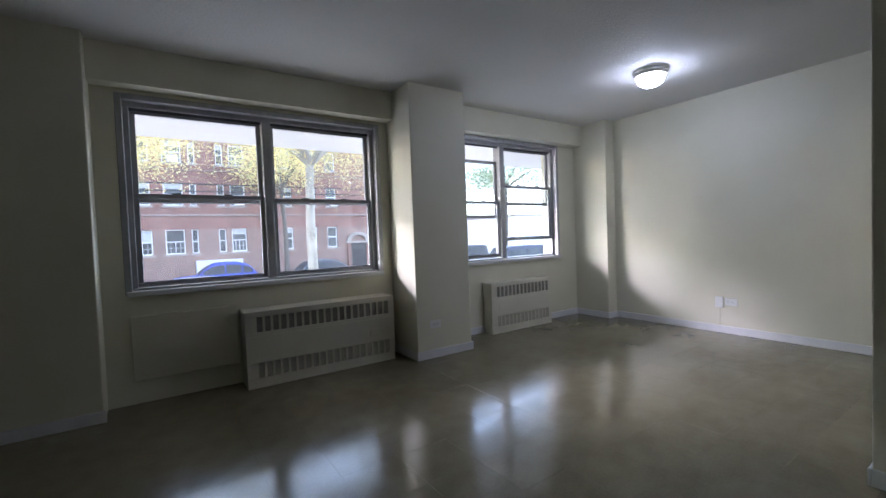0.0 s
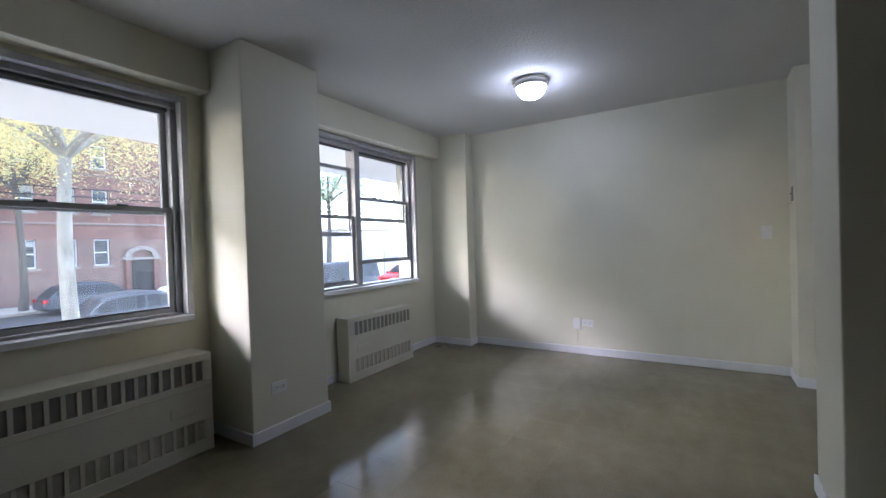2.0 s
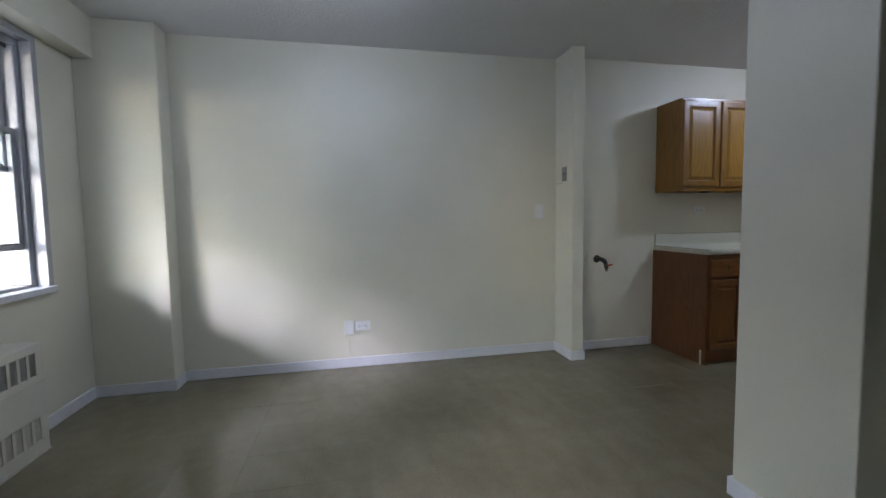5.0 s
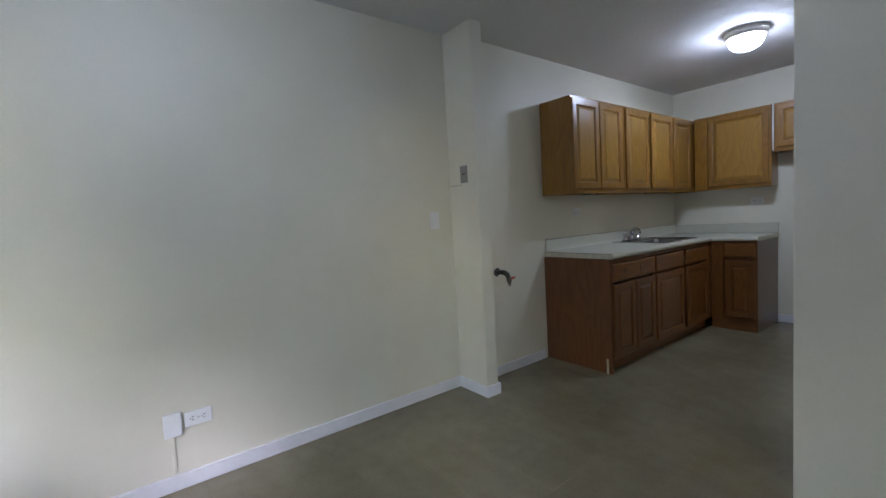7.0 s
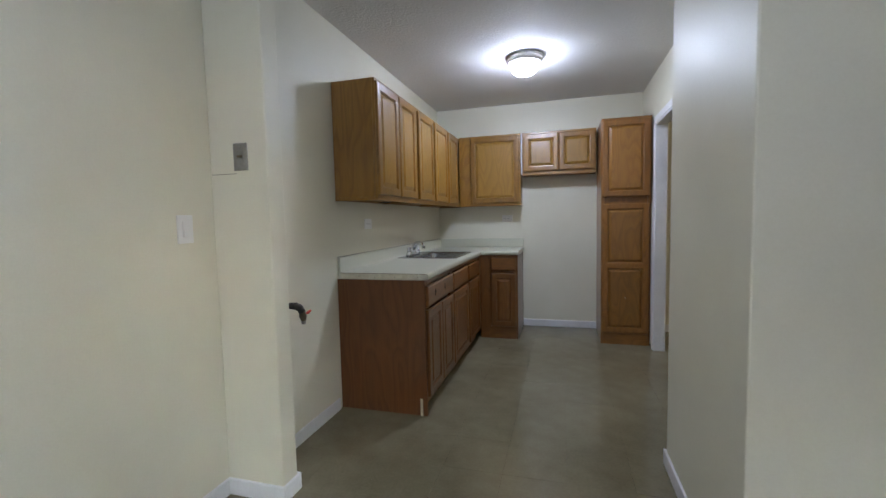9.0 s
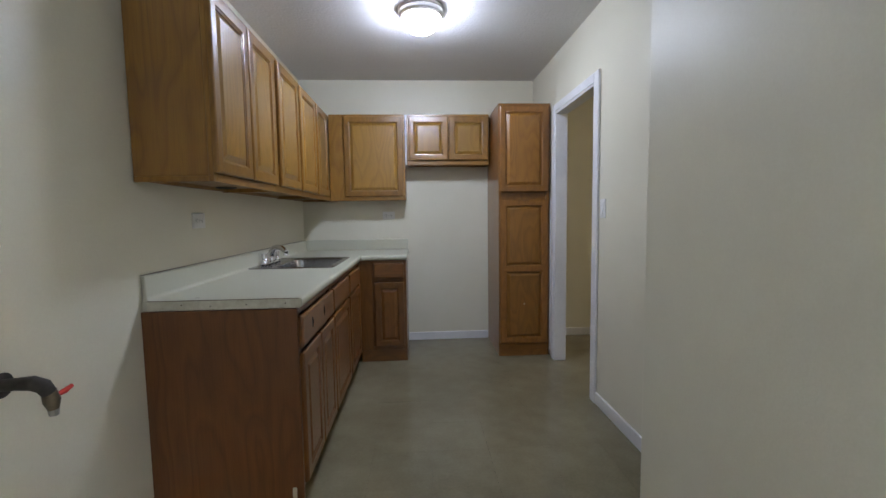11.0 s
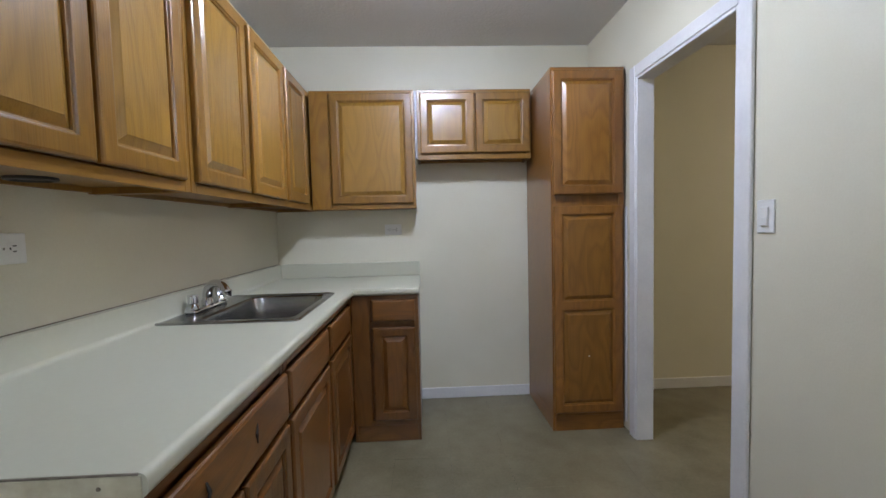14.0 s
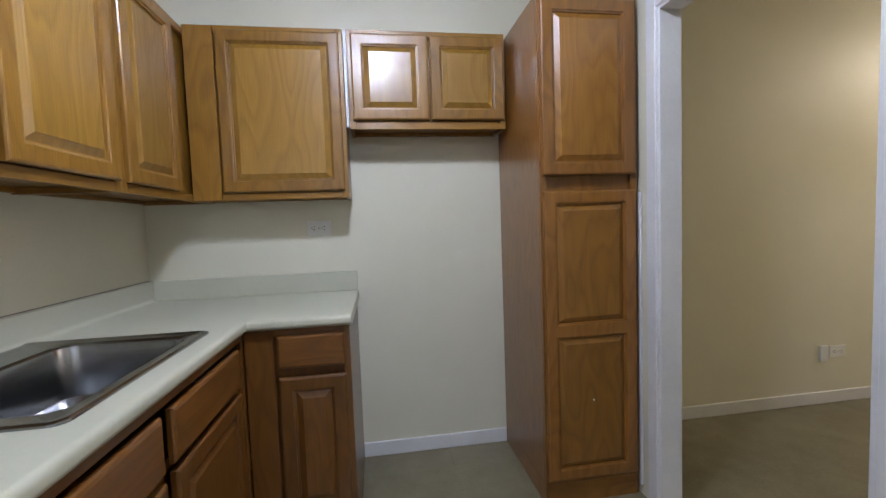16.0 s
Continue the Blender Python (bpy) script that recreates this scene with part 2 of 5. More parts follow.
def vinyl(name):
    """Worn grey-beige vinyl tile: mottled, scuffed and waxed unevenly."""
    m, n, l, b = shader(name)
    tc, info = n.new("ShaderNodeTexCoord"), n.new("ShaderNodeObjectInfo")
    geo = n.new("ShaderNodeNewGeometry")
    big, fine, scuff = (n.new("ShaderNodeTexNoise") for _ in range(3))
    for node, sc, de in ((big, 1.1, 5.0), (fine, 70.0, 4.0), (scuff, 9.0, 7.0)):
        node.inputs["Scale"].default_value, node.inputs["Detail"].default_value = sc, de
        l.new(geo.outputs["Position"], node.inputs["Vector"])
    ramp = n.new("ShaderNodeValToRGB")
    cr = ramp.color_ramp
    cr.elements[0].position, cr.elements[0].color = 0.20, (0.132, 0.115, 0.067, 1)
    cr.elements[1].position, cr.elements[1].color = 0.80, (0.244, 0.214, 0.138, 1)
    mx = n.new("ShaderNodeMix")
    mx.inputs["Factor"].default_value = 0.42
    l.new(scuff.outputs["Fac"], mx.inputs[2])
    l.new(fine.outputs["Fac"], mx.inputs[3])
    # broad worn lanes and spill stains over the mottling
    worn = n.new("ShaderNodeMix")
    worn.inputs["Factor"].default_value = 0.32
    lanes = n.new("ShaderNodeMapRange")
    lanes.inputs["From Min"].default_value, lanes.inputs["From Max"].default_value = 0.36, 0.64
    l.new(big.outputs["Fac"], lanes.inputs["Value"])
    l.new(mx.outputs[0], worn.inputs[2])
    l.new(lanes.outputs["Result"], worn.inputs[3])
    l.new(worn.outputs[0], ramp.inputs["Fac"])
    hsv, rng = n.new("ShaderNodeHueSaturation"), n.new("ShaderNodeMapRange")
    rng.inputs["To Min"].default_value, rng.inputs["To Max"].default_value = 0.975, 1.025
    l.new(info.outputs["Random"], rng.inputs["Value"])
    l.new(rng.outputs["Result"], hsv.inputs["Value"])
    l.new(ramp.outputs["Color"], hsv.inputs["Color"])
    l.new(hsv.outputs["Color"], b.inputs["Base Color"])
    rr = n.new("ShaderNodeMapRange")
    rr.inputs["From Min"].default_value, rr.inputs["From Max"].default_value = 0.3, 0.7
    rr.inputs["To Min"].default_value, rr.inputs["To Max"].default_value = 0.09, 0.23
    l.new(scuff.outputs["Fac"], rr.inputs["Value"])
    l.new(rr.outputs["Result"], b.inputs["Roughness"])
    bp = n.new("ShaderNodeBump")
    bp.inputs["Strength"].default_value, bp.inputs["Distance"].default_value = 0.03, 0.01
    l.new(big.outputs["Fac"], bp.inputs["Height"])
    ripple = n.new("ShaderNodeBump")
    ripple.inputs["Strength"].default_value, ripple.inputs["Distance"].default_value = 0.05, 0.004
    l.new(scuff.outputs["Fac"], ripple.inputs["Height"])
    l.new(bp.outputs["Normal"], ripple.inputs["Normal"])
    l.new(ripple.outputs["Normal"], b.inputs["Normal"])
    return m


M_WALL = surface("cream_wall_paint", (0.652, 0.620, 0.492), (0.712, 0.684, 0.563), 1.6, 0.48, bump=0.10, bump_scale=140)
M_CEIL = surface("stippled_ceiling_paint", (0.66, 0.65, 0.635), (0.72, 0.71, 0.695), 1.2, 0.8, bump=0.9, bump_scale=60)
M_TRIM = surface("white_gloss_trim", (0.66, 0.66, 0.67), (0.76, 0.76, 0.77), 5, 0.35, bump=0.06)
M_RAD = surface("cream_enamel", (0.60, 0.57, 0.47), (0.68, 0.65, 0.55), 3, 0.45, bump=0.05)
M_GRILLE_BACK = surface("dusty_grille_back", (0.14, 0.13, 0.11), (0.20, 0.19, 0.165), 9, 0.8)
M_PANEL = surface("aged_cream_board", (0.58, 0.54, 0.43), (0.66, 0.62, 0.50), 2.5, 0.6, bump=0.08)
M_SLOT = surface("dusty_grille_mesh", (0.25, 0.238, 0.205), (0.36, 0.342, 0.30), 20, 0.8, spread=0.1)
M_SLOT_PALE = surface("painted_grille_mesh", (0.40, 0.375, 0.305), (0.52, 0.49, 0.40), 20, 0.6, spread=0.06)
M_ALU = surface("oxidised_aluminium", (0.34, 0.34, 0.35), (0.50, 0.50, 0.52), 9, 0.45, metal=0.5, bump=0.08, stretch=(1, 1, 0.4))
M_ALU_DARK = surface("dark_weather_strip", (0.05, 0.05, 0.055), (0.11, 0.11, 0.115), 12, 0.6)
M_GLASS = glass("window_glass", (0.96, 0.97, 0.97))
M_VINYL = vinyl("vinyl_tile")
M_GROUT = surface("tile_adhesive", (0.10, 0.09, 0.07), (0.14, 0.125, 0.10), 8, 0.6)
OAK_LIGHT, OAK_DARK = (0.296, 0.143, 0.021), (0.127, 0.054, 0.008)
M_OAK_PANEL = wood("oak_panel_grain", (0.165, 0.078, 0.010), (0.340, 0.178, 0.029), "z", rough=0.30, coat=0.5, ring=12.0)
M_OAK_Z = wood("oak_upright_grain", OAK_DARK, OAK_LIGHT, "z")
M_OAK_X = wood("oak_cross_grain", OAK_DARK, OAK_LIGHT, "x")
M_OAK_Y = wood("oak_cross_grain_side", OAK_DARK, OAK_LIGHT, "y")
AMBER_LIGHT, AMBER_DARK = (0.266, 0.111, 0.020), (0.115, 0.042, 0.008)
M_AMBER_PANEL = wood("amber_oak_panel", (0.135, 0.054, 0.010), (0.290, 0.128, 0.023), "z", rough=0.28, coat=0.5, ring=14.0)
M_AMBER_Z = wood("amber_oak_upright", AMBER_DARK, AMBER_LIGHT, "z")
M_AMBER_X = wood("amber_oak_cross", AMBER_DARK, AMBER_LIGHT, "x")
# base units' oak: the dimmer light below the worktop is mixed into its colour
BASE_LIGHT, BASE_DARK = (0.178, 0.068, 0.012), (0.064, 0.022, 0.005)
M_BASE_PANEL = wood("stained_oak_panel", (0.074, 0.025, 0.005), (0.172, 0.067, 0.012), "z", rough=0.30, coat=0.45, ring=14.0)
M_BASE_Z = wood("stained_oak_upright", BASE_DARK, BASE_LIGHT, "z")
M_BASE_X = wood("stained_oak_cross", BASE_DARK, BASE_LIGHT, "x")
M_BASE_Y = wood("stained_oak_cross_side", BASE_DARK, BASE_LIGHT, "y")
M_VENEER = wood("reddish_wood_veneer", (0.050, 0.016, 0.004), (0.150, 0.055, 0.013), "z", rough=0.45, coat=0.1, ring=9.0)
M_LAM = surface("pale_laminate", (0.505, 0.498, 0.392), (0.540, 0.534, 0.428), 1.1, 0.33, detail=2.0, rough_spread=0.04)
M_LAM_EDGE = surface("stained_laminate_edge", (0.46, 0.42, 0.30), (0.66, 0.64, 0.51), 22, 0.5)
M_SEAM = surface("dirty_seam", (0.14, 0.12, 0.09), (0.26, 0.23, 0.18), 30, 0.7)
M_STEEL = surface("brushed_steel", (0.29, 0.29, 0.295), (0.36, 0.36, 0.365), 3, 0.24, metal=1.0, rough_spread=0.04)
M_CHROME = surface("chrome", (0.62, 0.62, 0.64), (0.72, 0.72, 0.74), 5, 0.07, metal=1.0, rough_spread=0.03)
M_NICKEL = surface("brushed_nickel", (0.60, 0.59, 0.57), (0.74, 0.73, 0.71), 6, 0.42, metal=1.0)
M_PLATE = surface("grey_steel_plate", (0.23, 0.22, 0.20), (0.33, 0.32, 0.30), 12, 0.45, metal=0.6)
M_WHITE_PLASTIC = surface("white_plastic", (0.74, 0.74, 0.72), (0.80, 0.80, 0.78), 3, 0.35)
M_HOLE = surface("black_slot", (0.02, 0.02, 0.02), (0.04, 0.04, 0.04), 9, 0.7)
M_IRON = surface("blackened_iron_pipe", (0.015, 0.014, 0.013), (0.06, 0.052, 0.045), 25, 0.6, bump=0.2)
M_BRASS = surface("tarnished_brass", (0.11, 0.09, 0.06), (0.22, 0.18, 0.12), 20, 0.45, metal=0.8)
M_RED = surface("red_valve_lever", (0.45, 0.03, 0.02), (0.60, 0.05, 0.03), 10, 0.5)
M_LAMP = glow("lit_opal_glass", (0.80, 0.905, 1.15), LAMP_STRENGTH)
M_LAMP_LIVING = glow("lit_opal_glass_weaker_bulb", (0.80, 0.905, 1.15), LAMP_STRENGTH * 0.76)
M_LAMP_WARM = glow("lit_warm_opal_glass", (1.0, 0.87, 0.72), LAMP_STRENGTH * 0.95)
# outside
M_BRICK = bricks("red_brick", (0.15, 0.070, 0.056), (0.22, 0.105, 0.082), (0.25, 0.20, 0.18), 4.4)
M_BRICK_LOW = bricks("brown_brick", (0.165, 0.100, 0.085), (0.225, 0.140, 0.115), (0.26, 0.21, 0.18), 4.4)
M_BRICK_PALE = bricks("tan_brick", (0.33, 0.22, 0.17), (0.40, 0.28, 0.21), (0.45, 0.40, 0.36), 4.4)
M_STONE = surface("weathered_stone", (0.22, 0.19, 0.17), (0.34, 0.30, 0.27), 5, 0.8)
M_BAND = surface("dark_cornice", (0.17, 0.13, 0.115), (0.25, 0.20, 0.18), 5, 0.8)
M_WHITE_WALL = surface("white_painted_render", (0.70, 0.70, 0.69), (0.80, 0.80, 0.79), 2, 0.7)
M_SHUTTER = surface("grey_roller_shutter", (0.40, 0.41, 0.43), (0.50, 0.51, 0.53), 6, 0.5)
M_DARKGLASS = surface("dim_window_glass", (0.03, 0.033, 0.038), (0.09, 0.10, 0.11), 1.5, 0.30, spec=0.3)
M_SASH = surface("faded_white_sash", (0.55, 0.55, 0.55), (0.66, 0.66, 0.66), 3, 0.6)
M_BLIND = surface("grey_blind", (0.32, 0.32, 0.33), (0.44, 0.44, 0.45), 6, 0.6)
M_ASPHALT = surface("asphalt", (0.045, 0.045, 0.047), (0.065, 0.065, 0.066), 8, 0.9, bump=0.3)
M_CONCRETE = surface("concrete", (0.36, 0.33, 0.28), (0.46, 0.42, 0.36), 3, 0.85, bump=0.2)
M_SLAB = surface("white_painted_soffit", (0.76, 0.73, 0.71), (0.83, 0.80, 0.78), 1.4, 0.7)
M_EARTH = surface("verge_earth", (0.10, 0.085, 0.05), (0.16, 0.14, 0.08), 6, 0.9)
M_BARK = surface("plane_tree_bark", (0.18, 0.162, 0.135), (0.36, 0.335, 0.29), 5, 0.85, bump=0.4, bump_scale=20, stretch=(1, 1, 0.4))
M_BARK_DARK = surface("dark_bark", (0.07, 0.06, 0.05), (0.14, 0.12, 0.10), 6, 0.9, bump=0.4)
M_TYRE = surface("tyre_rubber", (0.02, 0.02, 0.02), (0.04, 0.04, 0.04), 20, 0.8)
M_RIM = surface("alloy_rim", (0.35, 0.35, 0.36), (0.5, 0.5, 0.51), 10, 0.35, metal=0.8)
M_CARGLASS = surface("tinted_car_glass", (0.02, 0.025, 0.03), (0.05, 0.055, 0.06), 2, 0.40, spec=0.15)
M_TAIL = surface("red_tail_lamp", (0.40, 0.02, 0.02), (0.5, 0.03, 0.03), 10, 0.2)
M_HEAD = surface("clear_head_lamp", (0.6, 0.6, 0.62), (0.75, 0.75, 0.77), 10, 0.15)
M_CABLE = surface("black_cable", (0.015, 0.015, 0.015), (0.03, 0.03, 0.03), 9, 0.7)


def leaves_material(name, tones):
    m, n, l, b = shader(name)
    geo, ramp = n.new("ShaderNodeNewGeometry"), n.new("ShaderNodeValToRGB")
    cr = ramp.color_ramp
    cr.elements[0].position, cr.elements[0].color = 0.0, (*tones[0], 1)
    cr.elements[1].position, cr.elements[1].color = 1.0, (*tones[-1], 1)
    for i, c in enumerate(tones[1:-1]):
        e = cr.elements.new((i + 1) / (len(tones) - 1))
        e.color = (*c, 1)
    l.new(geo.outputs["Random Per Island"], ramp.inputs["Fac"])
    l.new(ramp.outputs["Color"], b.inputs["Base Color"])
    b.inputs["Roughness"].default_value = 0.6
    tr, mixer = n.new("ShaderNodeBsdfTranslucent"), n.new("ShaderNodeMixShader")
    l.new(ramp.outputs["Color"], tr.inputs["Color"])
    mixer.inputs["Fac"].default_value = 0.45
    l.new(b.outputs[0], mixer.inputs[1])
    l.new(tr.outputs[0], mixer.inputs[2])
    l.new(mixer.outputs[0], n["Material Output"].inputs["Surface"])
    return m


M_LEAF = leaves_material("autumn_leaves", [(0.50, 0.52, 0.26), (0.64, 0.60, 0.30), (0.76, 0.63, 0.28), (0.80, 0.58, 0.26)])
M_LEAF_GREEN = leaves_material("green_leaves", [(0.34, 0.42, 0.28), (0.44, 0.51, 0.34), (0.54, 0.58, 0.38)])
# ---- the large structure ----
H = 2.545           # ceiling
YW = 3.44           # inner face of the window wall
XB = 5.17           # inner face of the living room's end wall
XK = 5.110           # inner face of the kitchen's long wall
YE = -3.465         # inner face of the kitchen's end wall
XL = -3.60          # closing wall behind the walk, unseen, set far back to weaken bounced light
W1 = (0.04, 2.03, 0.815, 2.218)
W2 = (2.80, 4.63, 0.825, 2.245)

solid("floor", box(XL - 0.2, XB + 0.3, YE - 0.2, YW + 0.26, -0.2, -0.003), M_GROUT,
      "adhesive bed under worn vinyl floor tiles", "floor")
solid("ceiling", box(XL - 0.2, XB + 0.3, YE - 0.2, YW + 0.26, H, H + 0.2), M_CEIL,
      "white stippled plaster ceiling", "ceiling")

# window wall with its two openings
bm = bmesh.new()
Y0, Y1 = YW, YW + 0.26
xs = [XL - 0.2, W1[0], W1[1], W2[0], W2[1], XB + 0.3]
for i in (0, 2, 4):
    add_box(bm, xs[i], xs[i + 1], Y0, Y1, 0, H)
for w in (W1, W2):
    add_box(bm, w[0], w[1], Y0, Y1, 0, w[2])
    add_box(bm, w[0], w[1], Y0, Y1, w[3], H)
solid("wall_north", bm, M_WALL, "cream painted plaster wall with two wide window openings", "wall")
solid("wall_east", box(XB, XB + 0.3, -0.18, YW, 0, H), M_WALL, "cream painted plaster end wall of the living room", "wall")
solid("wall_kitchen_east", box(XK, XB + 0.3, YE - 0.2, -0.18, 0, H), M_WALL, "cream painted kitchen wall behind the cabinets", "wall")
solid("wall_south", box(XL - 0.2, XK, YE - 0.2, YE, 0, H), M_WALL, "cream painted plaster wall closing the kitchen and hall", "wall")
solid("wall_west", box(XL - 0.2, XL, YE, YW, 0, H), M_WALL, "plain unseen wall set far back to weaken bounced light", "wall")
# unseen wall, added so that the hall lamp does not light the room
solid("wall_hall", box(XL, 2.722, -1.72, -1.60, 0, H), M_WALL, "unseen plain wall added to keep hall light out of the room", "wall")
solid("wall_stub", box(4.872, XB, -0.18, -0.078, 0, H, bevel=0.006, segments=2), M_WALL, "short cream wall end beside the kitchen opening", "wall")
solid("pillar_1", box(2.15, 2.772, 2.977, YW, 0, H, bevel=0.008, segments=2), M_WALL, "boxed cream plaster pillar between the windows", "pillar")
solid("pillar_2", box(4.988, XB, 2.94, YW, 0, H, bevel=0.008, segments=2), M_WALL, "cream plaster column in the room corner", "pillar")
solid("pillar_3", box(XL, -0.125, 3.19, YW, 0, H, bevel=0.008, segments=2), M_WALL, "wide cream plaster pillar beside the window", "pillar")
solid("soffit_1", box(-0.125, 2.15, 3.31, YW, 2.278, H, bevel=0.006, segments=2), M_WALL, "cream boxed beam above the window", "beam")
solid("soffit_2", box(2.772, 4.988, 3.31, YW, 2.278, H, bevel=0.006, segments=2), M_WALL, "cream boxed beam above the window", "beam")

# partition between living room and kitchen, and the wall with the doorway
PX0, PX1, PY0, PY1 = 2.722, 3.162, -0.80, 0.118
solid("wall_partition", box(PX0, PX1, PY0, PY1, 0, H, bevel=0.006, segments=2), M_WALL, "thick cream painted partition end", "wall")
DX0, DX1 = 2.775, 2.85
DY0, DY1, DZ = -2.757, -1.975, 2.076
solid("wall_kitchen_west", box(DX0, DX1, DY1, PY0, 0, H), M_WALL, "cream painted kitchen wall beside the open doorway", "wall")
solid("wall_door_side", box(DX0, DX1, YE, DY0, 0, H), M_WALL, "cream painted wall behind the pantry", "wall")
solid("wall_door_head", box(DX0, DX1, DY0, DY1, DZ, H), M_WALL, "cream painted wall above the open doorway", "wall")
solid("wall_living_side", box(PX0, DX0 - 0.0005, -1.75, PY0, 0, H), M_WALL, "plain unseen wall set far back to weaken bounced light of the living room", "wall")

# door lining and casing
lining = thing("door_1", (DX0 + DX1) / 2, (DY0 + DY1) / 2, 0, "white painted steel door frame without a leaf", "door frame", kind="structure")
part("jamb", box(DX0 - 0.012, DX1 + 0.012, DY1 - 0.022, DY1 + 0.003, 0, DZ + 0.003, bevel=0.003), M_TRIM, lining)
part("jamb", box(DX0 - 0.012, DX1 + 0.012, DY0 - 0.003, DY0 + 0.022, 0, DZ + 0.003, bevel=0.003), M_TRIM, lining)
part("lintel", box(DX0 - 0.012, DX1 + 0.012, DY0 + 0.0225, DY1 - 0.0225, DZ - 0.019, DZ + 0.003, bevel=0.003), M_TRIM, lining)
for xa, xb in ((DX1 + 0.002, DX1 + 0.018), (DX0 - 0.018, DX0 - 0.002)):
    part("casing", box(xa, xb, DY1 - 0.004, DY1 + 0.066, 0, DZ + 0.060, bevel=0.003), M_TRIM, lining)
    part("casing", box(xa, xb, DY0 - 0.055, DY0 + 0.004, 0, DZ + 0.060, bevel=0.003), M_TRIM, lining)
    part("casing", box(xa, xb, DY0 + 0.0045, DY1 - 0.0045, DZ - 0.004, DZ + 0.060, bevel=0.003), M_TRIM, lining)

# baseboards
BH, BT = 0.078, 0.013


def baseboard(x0, x1, y0, y1, label="white painted wooden baseboard along the wall"):
    solid("baseboard", box(x0, x1, y0, y1, 0, BH, bevel=0.004, segments=2), M_TRIM, label, "baseboard")


baseboard(XL, -0.125 + BT, 3.19 - BT, 3.19)
baseboard(2.15 - BT, 2.15, 2.977 - BT, YW)
baseboard(2.1505, 2.772 + BT, 2.977 - BT, 2.977)
baseboard(2.772, 2.772 + BT, 2.9775, YW)
baseboard(2.786, 3.39, YW - BT, YW)
baseboard(4.37, 4.974, YW - BT, YW)
baseboard(4.988 - BT, 4.988, 2.94 - BT, YW)
baseboard(4.9885, XB - BT, 2.94 - BT, 2.94)
baseboard(XB - BT, XB, -0.078 + BT, 2.9395 - BT)
baseboard(4.872 - BT, XB, -0.078, -0.078 + BT)
baseboard(4.872 - BT, 4.872, -0.18 - BT, -0.0785)
baseboard(4.8725, XK, -0.18 - BT, -0.18)
baseboard(XK - BT, XK, -0.985, -0.1805 - BT)
baseboard(3.308, 4.108, YE, YE + BT)
baseboard(PX0 - BT, PX1 + BT, PY1, PY1 + BT)
baseboard(PX1, PX1 + BT, PY0 - BT, PY1 - 0.0005)
baseboard(DX1, PX1 - 0.0005, PY0 - BT, PY0)
baseboard(DX1, DX1 + BT, DY1 + 0.067, PY0 - BT - 0.0005)
baseboard(PX0 - BT, PX0, -1.60, PY1 - 0.0005)
baseboard(DX0 - BT, DX0, YE + BT, DY0 - 0.056)
baseboard(XL, DX0 - BT - 0.0005, YE, YE + BT)
baseboard(XL, XL + BT, -1.60, 3.177)


# ---- windows ----
def sash(win, name, x0, x1, z0, z1, y, lift=True):
    """A sliding sash: stiles, rails and a pane in the plane y."""
    w, d = 0.034, 0.026
    s = part(name, box(x0, x1, y, y + d, z1 - w, z1, bevel=0.003), M_ALU, win)
    for n2, lim in (("bottom_rail", (x0, x1, y, y + d, z0, z0 + 0.032)),
                    ("stile", (x0, x0 + w, y, y + d, z0 + 0.0325, z1 - w - 0.0005)),
                    ("stile", (x1 - w, x1, y, y + d, z0 + 0.0325, z1 - w - 0.0005))):
        part(n2, box(*lim, bevel=0.003), M_ALU, s)
    part("gasket", box(x0 + w, x1 - w, y + 0.004, y + 0.02, z0 + 0.032, z0 + 0.040), M_ALU_DARK, s)
    p = part("pane", box(x0 + w - 0.004, x1 - w + 0.004, y + 0.010, y + 0.014, z0 + 0.028, z1 - w + 0.004), M_GLASS, s)
    p.visible_shadow = False
    if lift:
        for f in (0.3, 0.7):
            xm = x0 + (x1 - x0) * f
            part("lift_catch", box(xm - 0.03, xm + 0.03, y - 0.008, y + 0.004, z1 - 0.004, z1 + 0.010, bevel=0.003), M_ALU_DARK, s)
    return s


